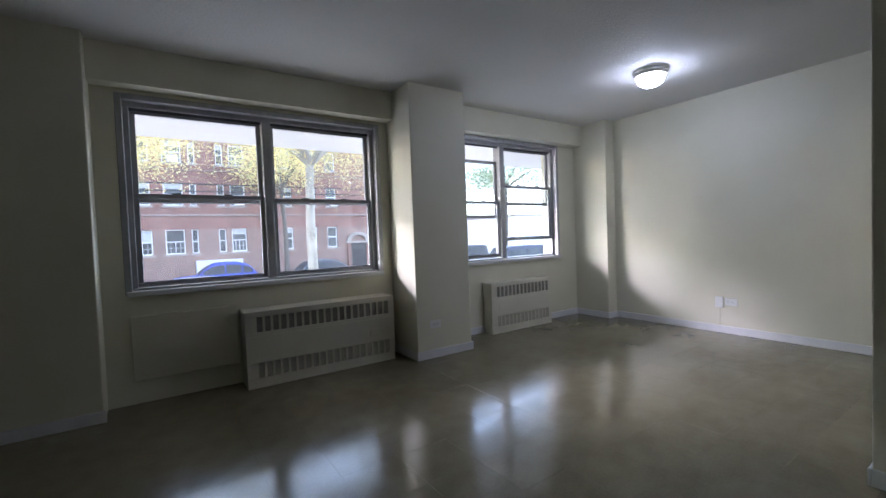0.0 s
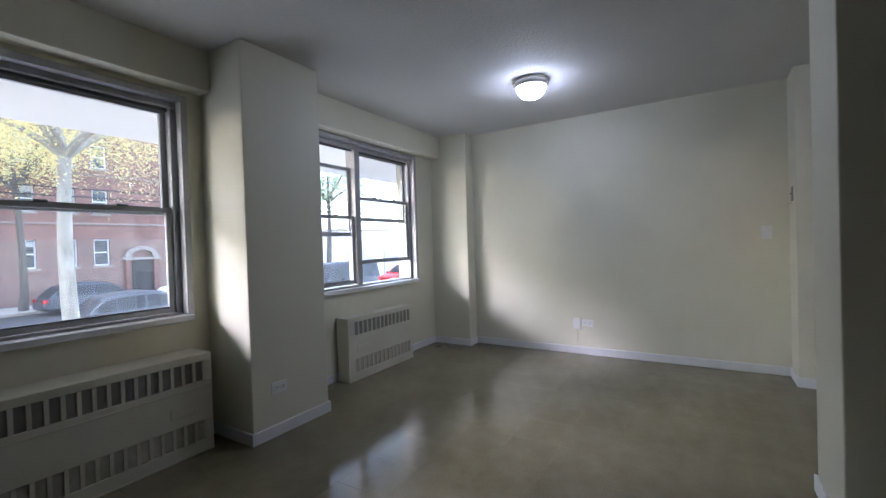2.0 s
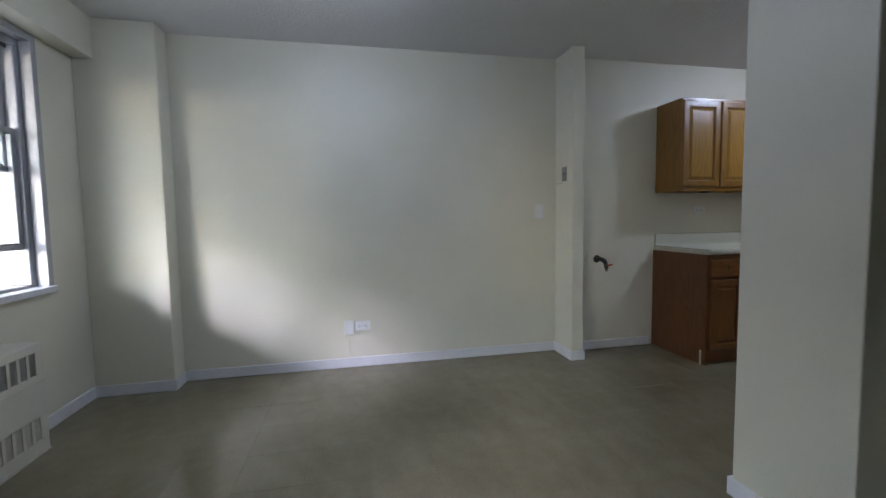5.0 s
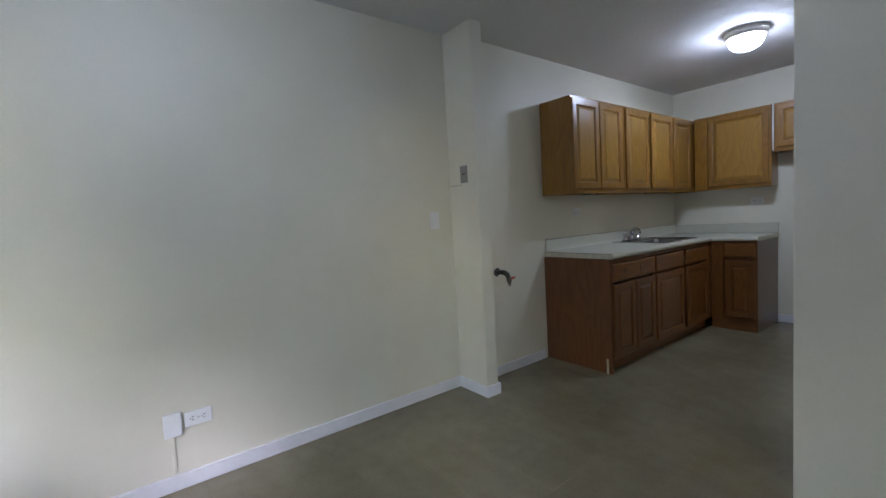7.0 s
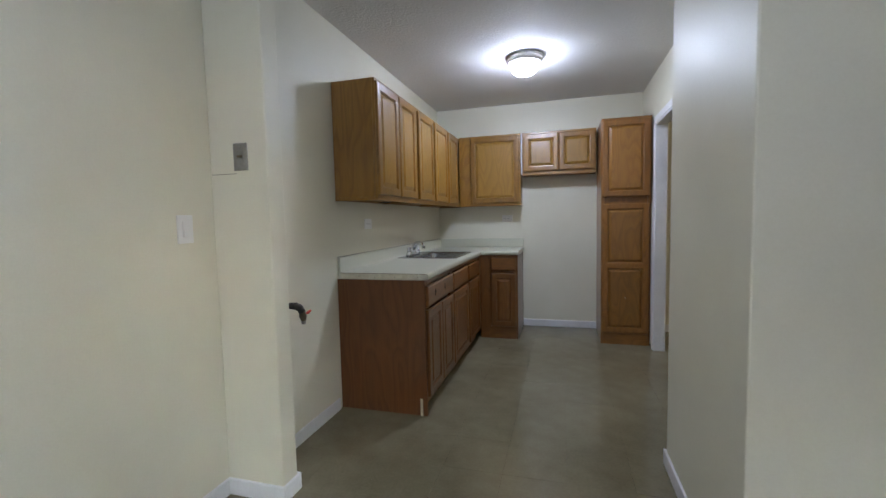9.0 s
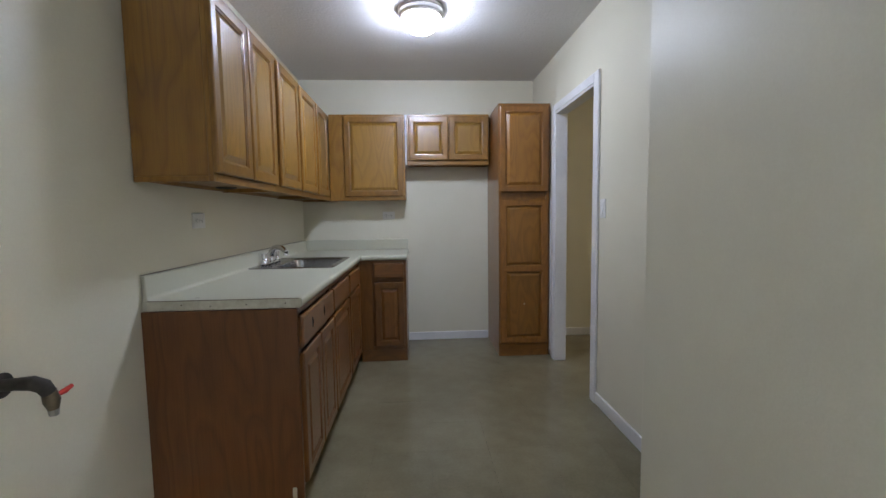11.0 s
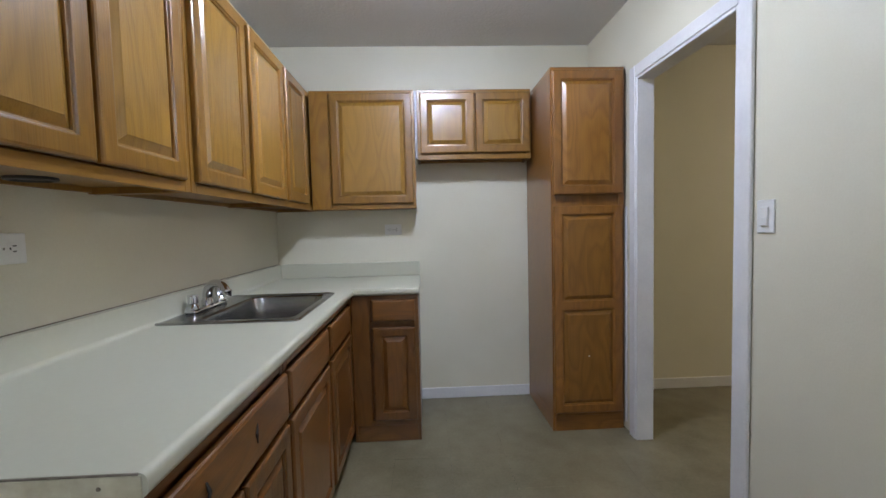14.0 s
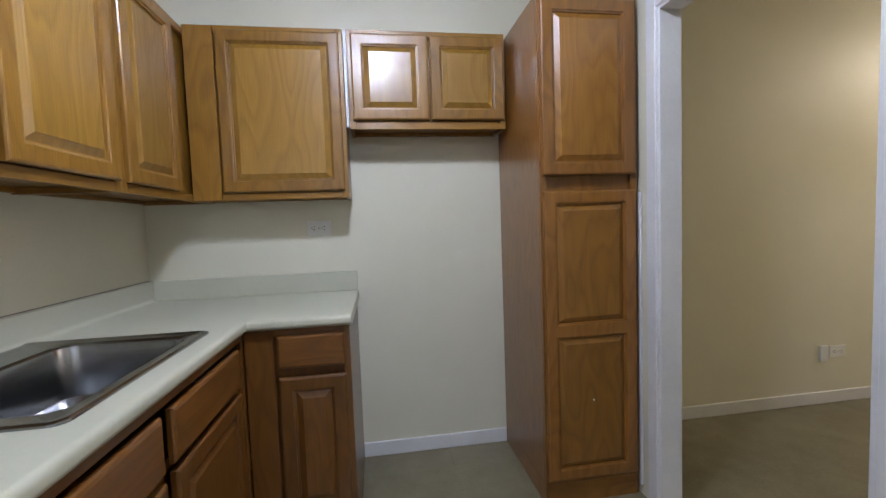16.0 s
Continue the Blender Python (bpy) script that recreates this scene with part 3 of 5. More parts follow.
def window(name, lim, mid, sashes, label):
    x0, x1, z0, z1 = lim
    win = thing(name, (x0 + x1) / 2, YW, z0, label, "window", kind="structure")
    ya, yb = YW + 0.055, YW + 0.165
    fw = 0.048
    for lims in ((x0, x1, ya, yb, z1 - fw, z1), (x0, x1, ya, yb, z0, z0 + 0.022),
                 (x0, x0 + fw, ya, yb, z0 + 0.0225, z1 - fw - 0.0005), (x1 - fw, x1, ya, yb, z0 + 0.0225, z1 - fw - 0.0005),
                 (mid - 0.036, mid + 0.036, ya - 0.01, yb, z0 + 0.0225, z1 - fw - 0.0005)):
        part("frame", box(*lims, bevel=0.004), M_ALU, win)
    for lims in ((x0 + fw, mid - 0.036, ya + 0.028, ya + 0.034, z1 - fw - 0.02, z1 - fw), (mid + 0.036, x1 - fw, ya + 0.028, ya + 0.034, z1 - fw - 0.02, z1 - fw)):
        part("weather_strip", box(*lims), M_ALU_DARK, win)
    # metal lining of the reveal and the projecting sill
    t = 0.012
    part("lining", box(x0 - 0.03, x0 + t, YW - 0.010, ya - 0.001, z0 - 0.02, z1 + 0.03, bevel=0.003), M_ALU, win)
    part("lining", box(x1 - t, x1 + 0.03, YW - 0.010, ya - 0.001, z0 - 0.02, z1 + 0.03, bevel=0.003), M_ALU, win)
    part("lining", box(x0 + t + 0.0005, x1 - t - 0.0005, YW - 0.010, ya - 0.001, z1 - t, z1 + 0.03, bevel=0.003), M_ALU, win)
    part("window_sill", box(x0 - 0.02, x1 + 0.02, YW - 0.035, ya - 0.001, z0 - 0.032, z0 + 0.006, bevel=0.005, segments=2), M_TRIM, win)
    for sx0, sx1, sz0, sz1, inner in sashes:
        sash(win, "sash", sx0, sx1, sz0, sz1, ya + (0.020 if inner else 0.060), inner)
    return win


window("window_1", W1, 1.03,
       [(0.088, 0.994, 0.84, 1.540, True), (0.088, 0.994, 1.475, 2.170, False),
        (1.066, 1.982, 0.84, 1.522, True), (1.066, 1.982, 1.475, 2.170, False)],
       "grey aluminium double sash window, closed, with a white sill")
window("window_2", W2, 3.715,
       [(2.848, 3.679, 0.86, 1.535, True), (2.848, 3.679, 1.333, 2.02, False),
        (3.751, 4.582, 1.05, 1.735, True), (3.751, 4.582, 1.49, 2.197, False)],
       "grey aluminium double sash window, partly open, with a white sill")


# ---- radiator covers ----
def radiator_cover(x0, x1, yf, h, slots, label, flap):
    rad = thing("radiator_cover", (x0 + x1) / 2, YW - 0.1, 0, label, "radiator cover", "radiator covers under the windows")
    bm = bmesh.new()
    t = 0.014
    add_box(bm, x0, x0 + t, yf + t, YW - 0.014, 0.0, h - t)
    add_box(bm, x1 - t, x1, yf + t, YW - 0.014, 0.0, h - t)
    add_box(bm, x0, x1, yf + t, YW - 0.001, h - t, h, bevel=0.004)
    part("casing", bm, M_RAD, rad)
    # front sheet with two rows of slots
    gx0, gx1 = x0 + 0.075, x1 - 0.045
    rows = ((0.075, 0.195), (h - 0.165, h - 0.045))
    bm = bmesh.new()
    zc = [0.012, rows[0][0], rows[0][1], rows[1][0], rows[1][1], h]
    for i in (0, 2, 4):
        add_box(bm, x0, x1, yf, yf + t, zc[i], zc[i + 1], bevel=0.002)
    pitch = (gx1 - gx0) / slots
    for za, zb in rows:
        edges = [x0, gx0 + pitch * 0.15]
        for k in range(slots - 1):
            edges += [gx0 + pitch * (k + 0.85), gx0 + pitch * (k + 1.15)]
        edges += [gx1 - pitch * 0.15, x1]
        for a, b in zip(edges[::2], edges[1::2]):
            add_box(bm, a, b, yf + 0.0005, yf + t, za + 0.0005, zb - 0.0005)
    part("front_panel", bm, M_RAD, rad)
    for (za, zb), material in zip(rows, (M_SLOT_PALE, M_SLOT)):
        for k in range(slots):
            bm = bmesh.new()
            xa, xb = gx0 + pitch * (k + 0.15), gx0 + pitch * (k + 0.85)
            z = za + 0.004
            while z < zb - 0.006:
                add_box(bm, xa + 0.001, xb - 0.001, yf + 0.005, yf + 0.009, z, z + 0.006)
                z += 0.0095 if material is M_SLOT else 0.0074
            part("grille", bm, material, rad)
    # dark sheet takes the place of the shaded hollow behind the upper slots
    part("backing", box(gx0, gx1, yf + 0.016, yf + 0.020, 0.25, h - 0.03), M_GRILLE_BACK, rad)
    part("backing", box(gx0, gx1, yf + 0.016, yf + 0.020, 0.05, 0.24), M_SLOT_PALE, rad)
    part("seam_strip", box(x0 + 0.004, x1 - 0.004, yf - 0.004, yf, h - 0.205, h - 0.196, bevel=0.001), M_RAD, rad)
    part("bottom_strip", box(x0, x1, yf - 0.003, yf + t, 0.0, 0.0115), M_RAD, rad)
    fx = flap
    part("valve_flap", box(fx, fx + 0.15, yf - 0.005, yf, 0.255, 0.315, bevel=0.002), M_RAD, rad)
    return rad


radiator_cover(0.746, 2.027, 3.20, 0.602, 19, "cream enamelled metal radiator cover with slotted grilles under the wide window", 1.78)
radiator_cover(3.31, 4.29, 3.283, 0.58, 14, "cream enamelled metal radiator cover with slotted grilles beside the pillar", 3.42)

# loose access board beside the first cover
bm = bmesh.new()
add_box(bm, 0.03, 0.724, YW - 0.030, YW - 0.002, 0.172, 0.640, bevel=0.003)
for v in bm.verts:
    v.co.y -= 0.010 * max(0.0, math.sin((v.co.x - 0.03) * 4.5)) * (1 if v.co.z < 0.4 else 0.3)
solid("access_panel", bm, M_PANEL, "aged cream painted access board fixed to the wall under the window", "panel", kind="")


# ---- electrical plates ----
def plate_on(name, x, y, z, facing, w, h, label, category, style):
    """A wall plate with its normal along facing (one of +x -x +y -y)."""
    th = thing(name, x, y, z, label, category)
    ax, sg = facing[1], (1 if facing[0] == "+" else -1)

    def lim(u0, u1, d0, d1, v0, v1):
        d0, d1 = sorted((sg * d0, sg * d1))
        return (x + d0, x + d1, y + u0, y + u1, z + v0, z + v1) if ax == "x" else (x + u0, x + u1, y + d0, y + d1, z + v0, z + v1)

    mt = {"steel": M_PLATE, "blank": M_WHITE_PLASTIC}.get(style, M_WHITE_PLASTIC)
    deep = 0.016 if style == "blank" else 0.007
    part("plate", box(*lim(-w / 2, w / 2, 0.0005, deep, -h / 2, h / 2), bevel=0.0025, segments=2), mt, th)
    if style == "outlet":
        for s in (-1, 1):
            c = s * w * 0.21
            sock = part("socket", box(*lim(c - 0.016, c + 0.016, 0.007, 0.009, -0.017, 0.017), bevel=0.0009), M_WHITE_PLASTIC, th)
            for dz in (-0.007, 0.007):
                part("slot", box(*lim(c - 0.006, c + 0.004, 0.009, 0.0096, dz - 0.0015, dz + 0.0015)), M_HOLE, sock)
            part("earth_hole", box(*lim(c + 0.008, c + 0.012, 0.009, 0.0096, -0.003, 0.003)), M_HOLE, sock)
        part("screw", box(*lim(-0.003, 0.003, 0.007, 0.0085, -0.003, 0.003), bevel=0.0008), M_PLATE, th)
    elif style == "rocker":
        part("rocker", box(*lim(-0.017, 0.017, 0.007, 0.0125, -0.034, 0.034), bevel=0.002), M_WHITE_PLASTIC, th)
        part("rocker_tip", box(*lim(-0.015, 0.015, 0.0125, 0.0155, -0.032, -0.002), bevel=0.001), M_WHITE_PLASTIC, th)
    elif style == "steel":
        part("toggle", box(*lim(-0.012, 0.012, 0.007, 0.015, -0.004, 0.006), bevel=0.001), M_BRASS, th)
        for dz in (-0.042, 0.042):
            part("screw", box(*lim(-0.003, 0.003, 0.007, 0.0085, dz - 0.003, dz + 0.003), bevel=0.0008), M_PLATE, th)
    return th


plate_on("outlet", XB, 1.615, 0.335, "-x", 0.12, 0.075, "white plastic duplex wall outlet above the baseboard", "outlet", "outlet")
plate_on("blank_plate", XB, 1.725, 0.328, "-x", 0.075, 0.115, "white blank surface box beside the outlet", "wall plate", "blank")
plate_on("light_switch", XB, 0.078, 1.243, "-x", 0.075, 0.117, "white rocker light switch beside the kitchen opening", "light switch", "rocker")
plate_on("wall_plate", 5.003, -0.078, 1.55, "+y", 0.072, 0.118, "grey steel wall plate with a stub, on the wall end", "wall plate", "steel")
plate_on("outlet", 2.345, 2.977, 0.316, "-y", 0.12, 0.075, "cream duplex wall outlet low on the pillar", "outlet", "outlet")
plate_on("outlet", XK, -1.50, 1.238, "-x", 0.12, 0.078, "white duplex wall outlet above the worktop", "outlet", "outlet")
plate_on("outlet", 4.285, YE, 1.253, "+y", 0.12, 0.075, "white duplex wall outlet above the short worktop", "outlet", "outlet")
plate_on("light_switch", DX1, -1.850, 1.275, "+x", 0.075, 0.117, "white rocker light switch beside the doorway", "light switch", "rocker")
plate_on("outlet", 1.076, YE, 0.335, "+y", 0.115, 0.075, "white duplex wall outlet low on the hall wall", "outlet", "outlet")
plate_on("blank_plate", 1.185, YE, 0.330, "+y", 0.055, 0.10, "pale blank surface box beside the hall outlet", "wall plate", "blank")
# hairline crack in the paint below the steel plate
solid("trim", box(5.030, 5.160, -0.0775, -0.0765, 1.478, 1.4805), M_SEAM, "hairline crack in the paint beneath the wall plate", "crack")
# painted cable run below the blank plate
solid("trim", box(XB - 0.005, XB, 1.722, 1.738, 0.078, 0.270, bevel=0.0015), M_WALL, "painted-over cable strip down the wall", "cable strip")


# ---- ceiling lights ----
def ceiling_light(x, y, label, k=0.885):
    lamp = thing("ceiling_light", x, y, H, label, "ceiling light", "flush ceiling lights")
    prof = [(0.0, 0.0), (0.166, 0.0), (0.170, -0.005), (0.168, -0.013), (0.160, -0.017), (0.161, -0.024),
            (0.158, -0.040), (0.151, -0.046), (0.150, -0.056), (0.143, -0.062), (0.134, -0.058), (0.0, -0.054)]
    part("rim", lathe(bmesh.new(), [(k * r, k * z) for r, z in prof], (x, y, H), 48), M_NICKEL, lamp, "brushed nickel rim", smooth=True)
    dome = [(0.1335, -0.0585)]
    for i in range(1, 13):
        a = math.pi / 2 * i / 12
        dome.append((0.1335 * math.cos(a) ** 0.85, -0.0585 - 0.104 * math.sin(a)))
    part("shade", lathe(bmesh.new(), [(k * r, k * z) for r, z in dome], (x, y, H), 48), M_LAMP, lamp, "lit opal glass dome", smooth=True)
    knob = [(0.0, -0.161), (0.008, -0.1615), (0.010, -0.167), (0.006, -0.174), (0.0, -0.176)]
    part("finial", lathe(bmesh.new(), [(k * r, k * z) for r, z in knob], (x, y, H), 16),
         M_NICKEL, lamp, smooth=True)
    return lamp


light = ceiling_light(3.925, 1.735, "lit flush ceiling light with opal dome and nickel rim")
kitchen_light = copy_thing(light, pose(3.955, -2.075, H))
tagged(kitchen_light, "brightly lit flush ceiling light with opal dome over the kitchen floor")
hall = copy_thing(light, pose(-0.30, -2.60, H))
tagged(hall, "lit flush ceiling light with a warm bulb in the hall")
for lamp, bulb in ((light, M_LAMP_LIVING), (hall, M_LAMP_WARM)):
    for ob in lamp.children:
        if ob.name.startswith("shade"):
            ob.data = ob.data.copy()
            ob.data.materials[0] = bulb


# ---- kitchen cabinets ----
def place(facing, origin):
    """Maps (u along the front, d out of the front, v up) into the world."""
    ox, oy, oz = origin
    if facing == "-x":       # front looks to -x; u runs towards -y
        return lambda u, d, v: (ox - d, oy - u, oz + v)
    return lambda u, d, v: (ox - u, oy + d, oz + v)   # front looks to +y; u runs towards -x


def ring_mesh(put, u0, u1, v0, v1, rings, back):
    """Concentric rectangles (inset, depth) closed by a field; the board's back lies at depth back."""
    bm = bmesh.new()
    loops = []
    for ins, d in [(0.0, back)] + rings:
        loops.append([bm.verts.new(put(u, d, v)) for u, v in
                      ((u0 + ins, v0 + ins), (u1 - ins, v0 + ins), (u1 - ins, v1 - ins), (u0 + ins, v1 - ins))])
    for a, b in zip(loops, loops[1:]):
        for i in range(4):
            j = (i + 1) % 4
            bm.faces.new((a[i], a[j], b[j], b[i]))
    bm.faces.new(loops[-1])
    bm.faces.new(list(reversed(loops[0])))
    return bm


def frame_mesh(put, u0, u1, v0, v1, w, t, back, holes):
    """A door frame with rounded outer edge and moulded openings, one per (v0, v1) in holes."""
    bm = bmesh.new()
    outer = [(0.0, back), (0.0, t - 0.006), (0.003, t - 0.002), (0.008, t)]
    loops = []
    for ins, d in outer:
        loops.append([bm.verts.new(put(u, d, v)) for u, v in
                      ((u0 + ins, v0 + ins), (u1 - ins, v0 + ins), (u1 - ins, v1 - ins), (u0 + ins, v1 - ins))])
    for a, b in zip(loops, loops[1:]):
        for i in range(4):
            j = (i + 1) % 4
            bm.faces.new((a[i], a[j], b[j], b[i]))
    bm.faces.new(list(reversed(loops[0])))
    # flat face between outer edge and openings, in strips
    o = 0.008
    ups = [v0 + o] + [v for pair in holes for v in pair] + [v1 - o]
    for a, b in zip(ups[::2], ups[1::2]):
        bm.faces.new([bm.verts.new(put(u, t, v)) for u, v in ((u0 + o, a), (u1 - o, a), (u1 - o, b), (u0 + o, b))])
    for ha, hb in holes:
        for ua, ub in ((u0 + o, u0 + w), (u1 - w, u1 - o)):
            bm.faces.new([bm.verts.new(put(u, t, v)) for u, v in ((ua, ha), (ub, ha), (ub, hb), (ua, hb))])
        inner = [(0.0, t), (0.004, t - 0.001), (0.006, t - 0.006), (0.011, t - 0.007), (0.013, t - 0.016)]
        lp = []
        for ins, d in inner:
            lp.append([bm.verts.new(put(u, d, v)) for u, v in
                       ((u0 + w + ins, ha + ins), (u1 - w - ins, ha + ins), (u1 - w - ins, hb - ins), (u0 + w + ins, hb - ins))])
        for a, b in zip(lp, lp[1:]):
            for i in range(4):
                j = (i + 1) % 4
                bm.faces.new((a[i], a[j], b[j], b[i]))
    bmesh.ops.remove_doubles(bm, verts=bm.verts, dist=1e-5)
    return bm


panel_of = {M_OAK_Z: M_OAK_PANEL, M_AMBER_Z: M_AMBER_PANEL, M_BASE_Z: M_BASE_PANEL}


def cabinet_door(parent, put, u0, u1, v0, v1, material, splits=(), w=0.046, t=0.020):
    """A raised-panel door: moulded frame, and a bevelled panel in each opening."""
    edges = [v0 + w]
    for s in splits:
        edges += [s - 0.022, s + 0.022]
    edges.append(v1 - w)
    holes = list(zip(edges[::2], edges[1::2]))
    door = part("door", frame_mesh(put, u0, u1, v0, v1, w, t, 0.001, holes), material, parent)
    for ha, hb in holes:
        g = 0.012
        part("raised_panel", ring_mesh(put, u0 + w + g, u1 - w - g, ha + g, hb - g,
                                       [(0.0, t - 0.014), (0.003, t - 0.013), (0.022, t - 0.003), (0.0245, t - 0.001)], 0.002), panel_of[material], door)
    return door


def drawer_front(parent, put, u0, u1, v0, v1, material, t=0.020):
    return part("drawer_front", ring_mesh(put, u0, u1, v0, v1, [(0.0, t - 0.008), (0.003, t - 0.003), (0.010, t)], 0.001), material, parent)


def block(parent, name, put, u0, u1, d0, d1, v0, v1, material, bevel=0.0015, label=""):
    a, b = put(u0, d0, v0), put(u1, d1, v1)
    lim = [c for p in zip(a, b) for c in sorted(p)]
    return part(name, box(*lim, bevel=bevel), material, parent, label)


def cabinet(name, facing, origin, width, depth, z0, z1, cells, mats, label, toe=0.0, flush_toe=False, body_top=None):
    """A face-frame unit. origin: the front's near lower corner at z = 0; cells: doors and drawers in (u, v)."""
    upright, cross, side = mats
    put = place(facing, origin)
    c = put(width / 2, -depth / 2, z0)
    cab = thing(name, c[0], c[1], z0, label, "cabinet", "kitchen cabinets")
    zb = z0 + toe
    lift = 0.0 if toe else 0.022
    block(cab, "body", put, 0.002, width - 0.002, -depth + 0.004, -0.0195, zb + lift, body_top or z1, side)
    if lift:
        for ua, ub in ((0.002, 0.018), (width - 0.018, width - 0.002)):
            block(cab, "side_skirt", put, ua, ub, -depth + 0.004, -0.0195, zb, zb + lift - 0.0003, side)
        block(cab, "wall_rail", put, 0.0185, width - 0.0185, -depth + 0.004, -depth + 0.02, zb + 0.004, zb + lift - 0.0003, side)
    # face frame
    fw = 0.032
    block(cab, "stile", put, 0.002, fw, -0.019, 0, zb, z1, upright)
    block(cab, "stile", put, width - fw, width - 0.002, -0.019, 0, zb, z1, upright)
    block(cab, "rail", put, fw + 0.0004, width - fw - 0.0004, -0.019, -0.0004, z1 - fw, z1, cross)
    block(cab, "rail", put, fw + 0.0004, width - fw - 0.0004, -0.019, -0.0004, zb, zb + fw, cross)
    if toe:
        back = -0.006 if flush_toe else -0.055
        block(cab, "toe_board", put, 0.018, width - 0.018, back - 0.015, back, z0, zb - 0.0005, cross)
        for ua, ub in ((0.002, 0.0175), (width - 0.0175, width - 0.002)):
            block(cab, "side_skirt", put, ua, ub, -depth + 0.004, back, z0, zb - 0.0005, side)
    for kind, u0, u1, v0, v1, *extra in cells:
        if kind == "door":
            cabinet_door(cab, put, u0, u1, v0, v1, upright, *extra)
        elif kind == "drawer":
            drawer_front(cab, put, u0, u1, v0, v1, cross)
        else:
            block(cab, "filler", put, u0, u1, -0.001, 0.004, v0, v1, upright)
    return cab


UP = (M_OAK_Z, M_OAK_Y, M_OAK_Z)
UPX = (M_OAK_Z, M_OAK_X, M_OAK_Z)
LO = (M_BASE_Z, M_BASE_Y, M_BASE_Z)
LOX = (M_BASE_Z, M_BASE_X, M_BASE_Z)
UZ0, UZ1, UZ2 = 1.394, 2.162, 2.176       # underside; tops of the long and the end run
dz0, dz1, dz2 = UZ0 + 0.035, UZ1 - 0.022, UZ2 - 0.022
UX = 4.800
# along the long wall
cabinet("wall_cabinet", "-x", (UX, -1.026, 0), 0.769, XK - UX, UZ0, UZ1,
        [("door", 0.004, 0.366, dz0, dz1), ("door", 0.379, 0.724, dz0, dz1)], UP,
        "honey oak wall cabinet with two raised-panel doors, its end free")
cabinet("wall_cabinet", "-x", (UX, -1.795, 0), 0.925, XK - UX, UZ0, UZ1,
        [("door", 0.022, 0.432, dz0, dz1), ("door", 0.478, 0.900, dz0, dz1)], UP,
        "honey oak wall cabinet with two raised-panel doors above the sink")
cabinet("wall_cabinet", "-x", (UX, -2.720, 0), 0.743, XK - UX, UZ0, UZ1,
        [("door", 0.024, 0.400, dz0, dz1)], UP,
        "honey oak blind corner wall cabinet with one door")
# along the end wall
UY = -3.258
cabinet("wall_cabinet", "+y", (4.799, UY, 0), 0.692, UY - YE, UZ0, UZ2,
        [("filler", 0.000, 0.124, UZ0 + 0.002, UZ2 - 0.002), ("door", 0.134, 0.674, dz0, dz2)], UPX,
        "honey oak wall cabinet with one broad raised-panel door")
cabinet("wall_cabinet", "+y", (4.092, UY, 0), 0.768, UY - YE, 1.715, UZ2,
        [("door", 0.020, 0.383, 1.756, dz2), ("door", 0.392, 0.756, 1.756, dz2)], UPX,
        "short honey oak wall cabinet with two doors over the refrigerator gap")
solid("trim", box(4.0935, 4.1055, UY - 0.04, UY - 0.012, 1.73, UZ2 - 0.004), M_TRIM, "pale filler strip between wall cabinets", "filler strip")
# recessed puck in the first unit's underside
puck = thing("under_cabinet_vent", 4.90, -1.36, UZ0 - 0.006, "dark round vent under the wall cabinet", "vent")
part("ring", lathe(bmesh.new(), [(0.0, 0.006), (0.045, 0.006), (0.045, 0.0), (0.036, -0.002), (0.034, 0.003), (0.0, 0.003)], (4.90, -1.36, UZ0 - 0.006), 24), M_IRON, puck, smooth=True)

# tall pantry unit
PYF = -2.880
cabinet("pantry_cabinet", "+y", (3.308, PYF, 0), 0.444, PYF - YE, 0, 2.178,
        [("door", 0.010, 0.427, 1.437, 2.156), ("door", 0.010, 0.427, 0.118, 1.371, (0.776,))], (M_AMBER_Z, M_AMBER_X, M_AMBER_Z),
        "tall oak pantry cabinet with a short and a long door", toe=0.095, flush_toe=True)
solid("trim", box(2.8515, 2.8625, PYF + 0.0005, PYF + 0.012, 0.05, 1.36), M_TRIM, "pale caulk line between pantry and door casing", "filler strip")

# base units along the long wall
BX = 4.502
CT = 0.878
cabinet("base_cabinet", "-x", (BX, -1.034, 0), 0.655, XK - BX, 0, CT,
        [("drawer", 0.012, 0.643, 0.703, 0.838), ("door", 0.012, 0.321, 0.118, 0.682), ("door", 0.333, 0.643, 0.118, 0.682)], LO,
        "shade-darkened oak base cabinet with one wide drawer and two doors", toe=0.10)
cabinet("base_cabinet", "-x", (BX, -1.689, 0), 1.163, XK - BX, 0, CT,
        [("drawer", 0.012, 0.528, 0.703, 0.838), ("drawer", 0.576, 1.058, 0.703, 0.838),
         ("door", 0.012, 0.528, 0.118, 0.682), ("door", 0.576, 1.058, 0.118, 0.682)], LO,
        "shade-darkened oak sink base cabinet with false drawer fronts and doors", toe=0.10, body_top=0.70)
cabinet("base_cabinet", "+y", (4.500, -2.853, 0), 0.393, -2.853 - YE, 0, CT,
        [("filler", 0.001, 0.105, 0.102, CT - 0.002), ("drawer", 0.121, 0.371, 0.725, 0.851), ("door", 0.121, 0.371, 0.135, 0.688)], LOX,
        "narrow shade-darkened oak base cabinet with a drawer and door", toe=0.10, flush_toe=True)
# scars of old pulls on the wide drawer, and a screw head on the pantry door
first = [o for o in bpy.data.objects if o.name.startswith("base_cabinet") and o.data is None][0]
for u, s in ((0.16, 1), (0.40, -1)):
    yy = -1.034 - u
    bm = tube(bmesh.new(), [(BX - 0.0205, yy, 0.800), (BX - 0.0208, yy - 0.008 * s, 0.778), (BX - 0.0205, yy - 0.002 * s, 0.752)], [0.002, 0.005, 0.002], 6)
    part("scar", bm, M_HOLE, first, "dark scar of a missing pull")
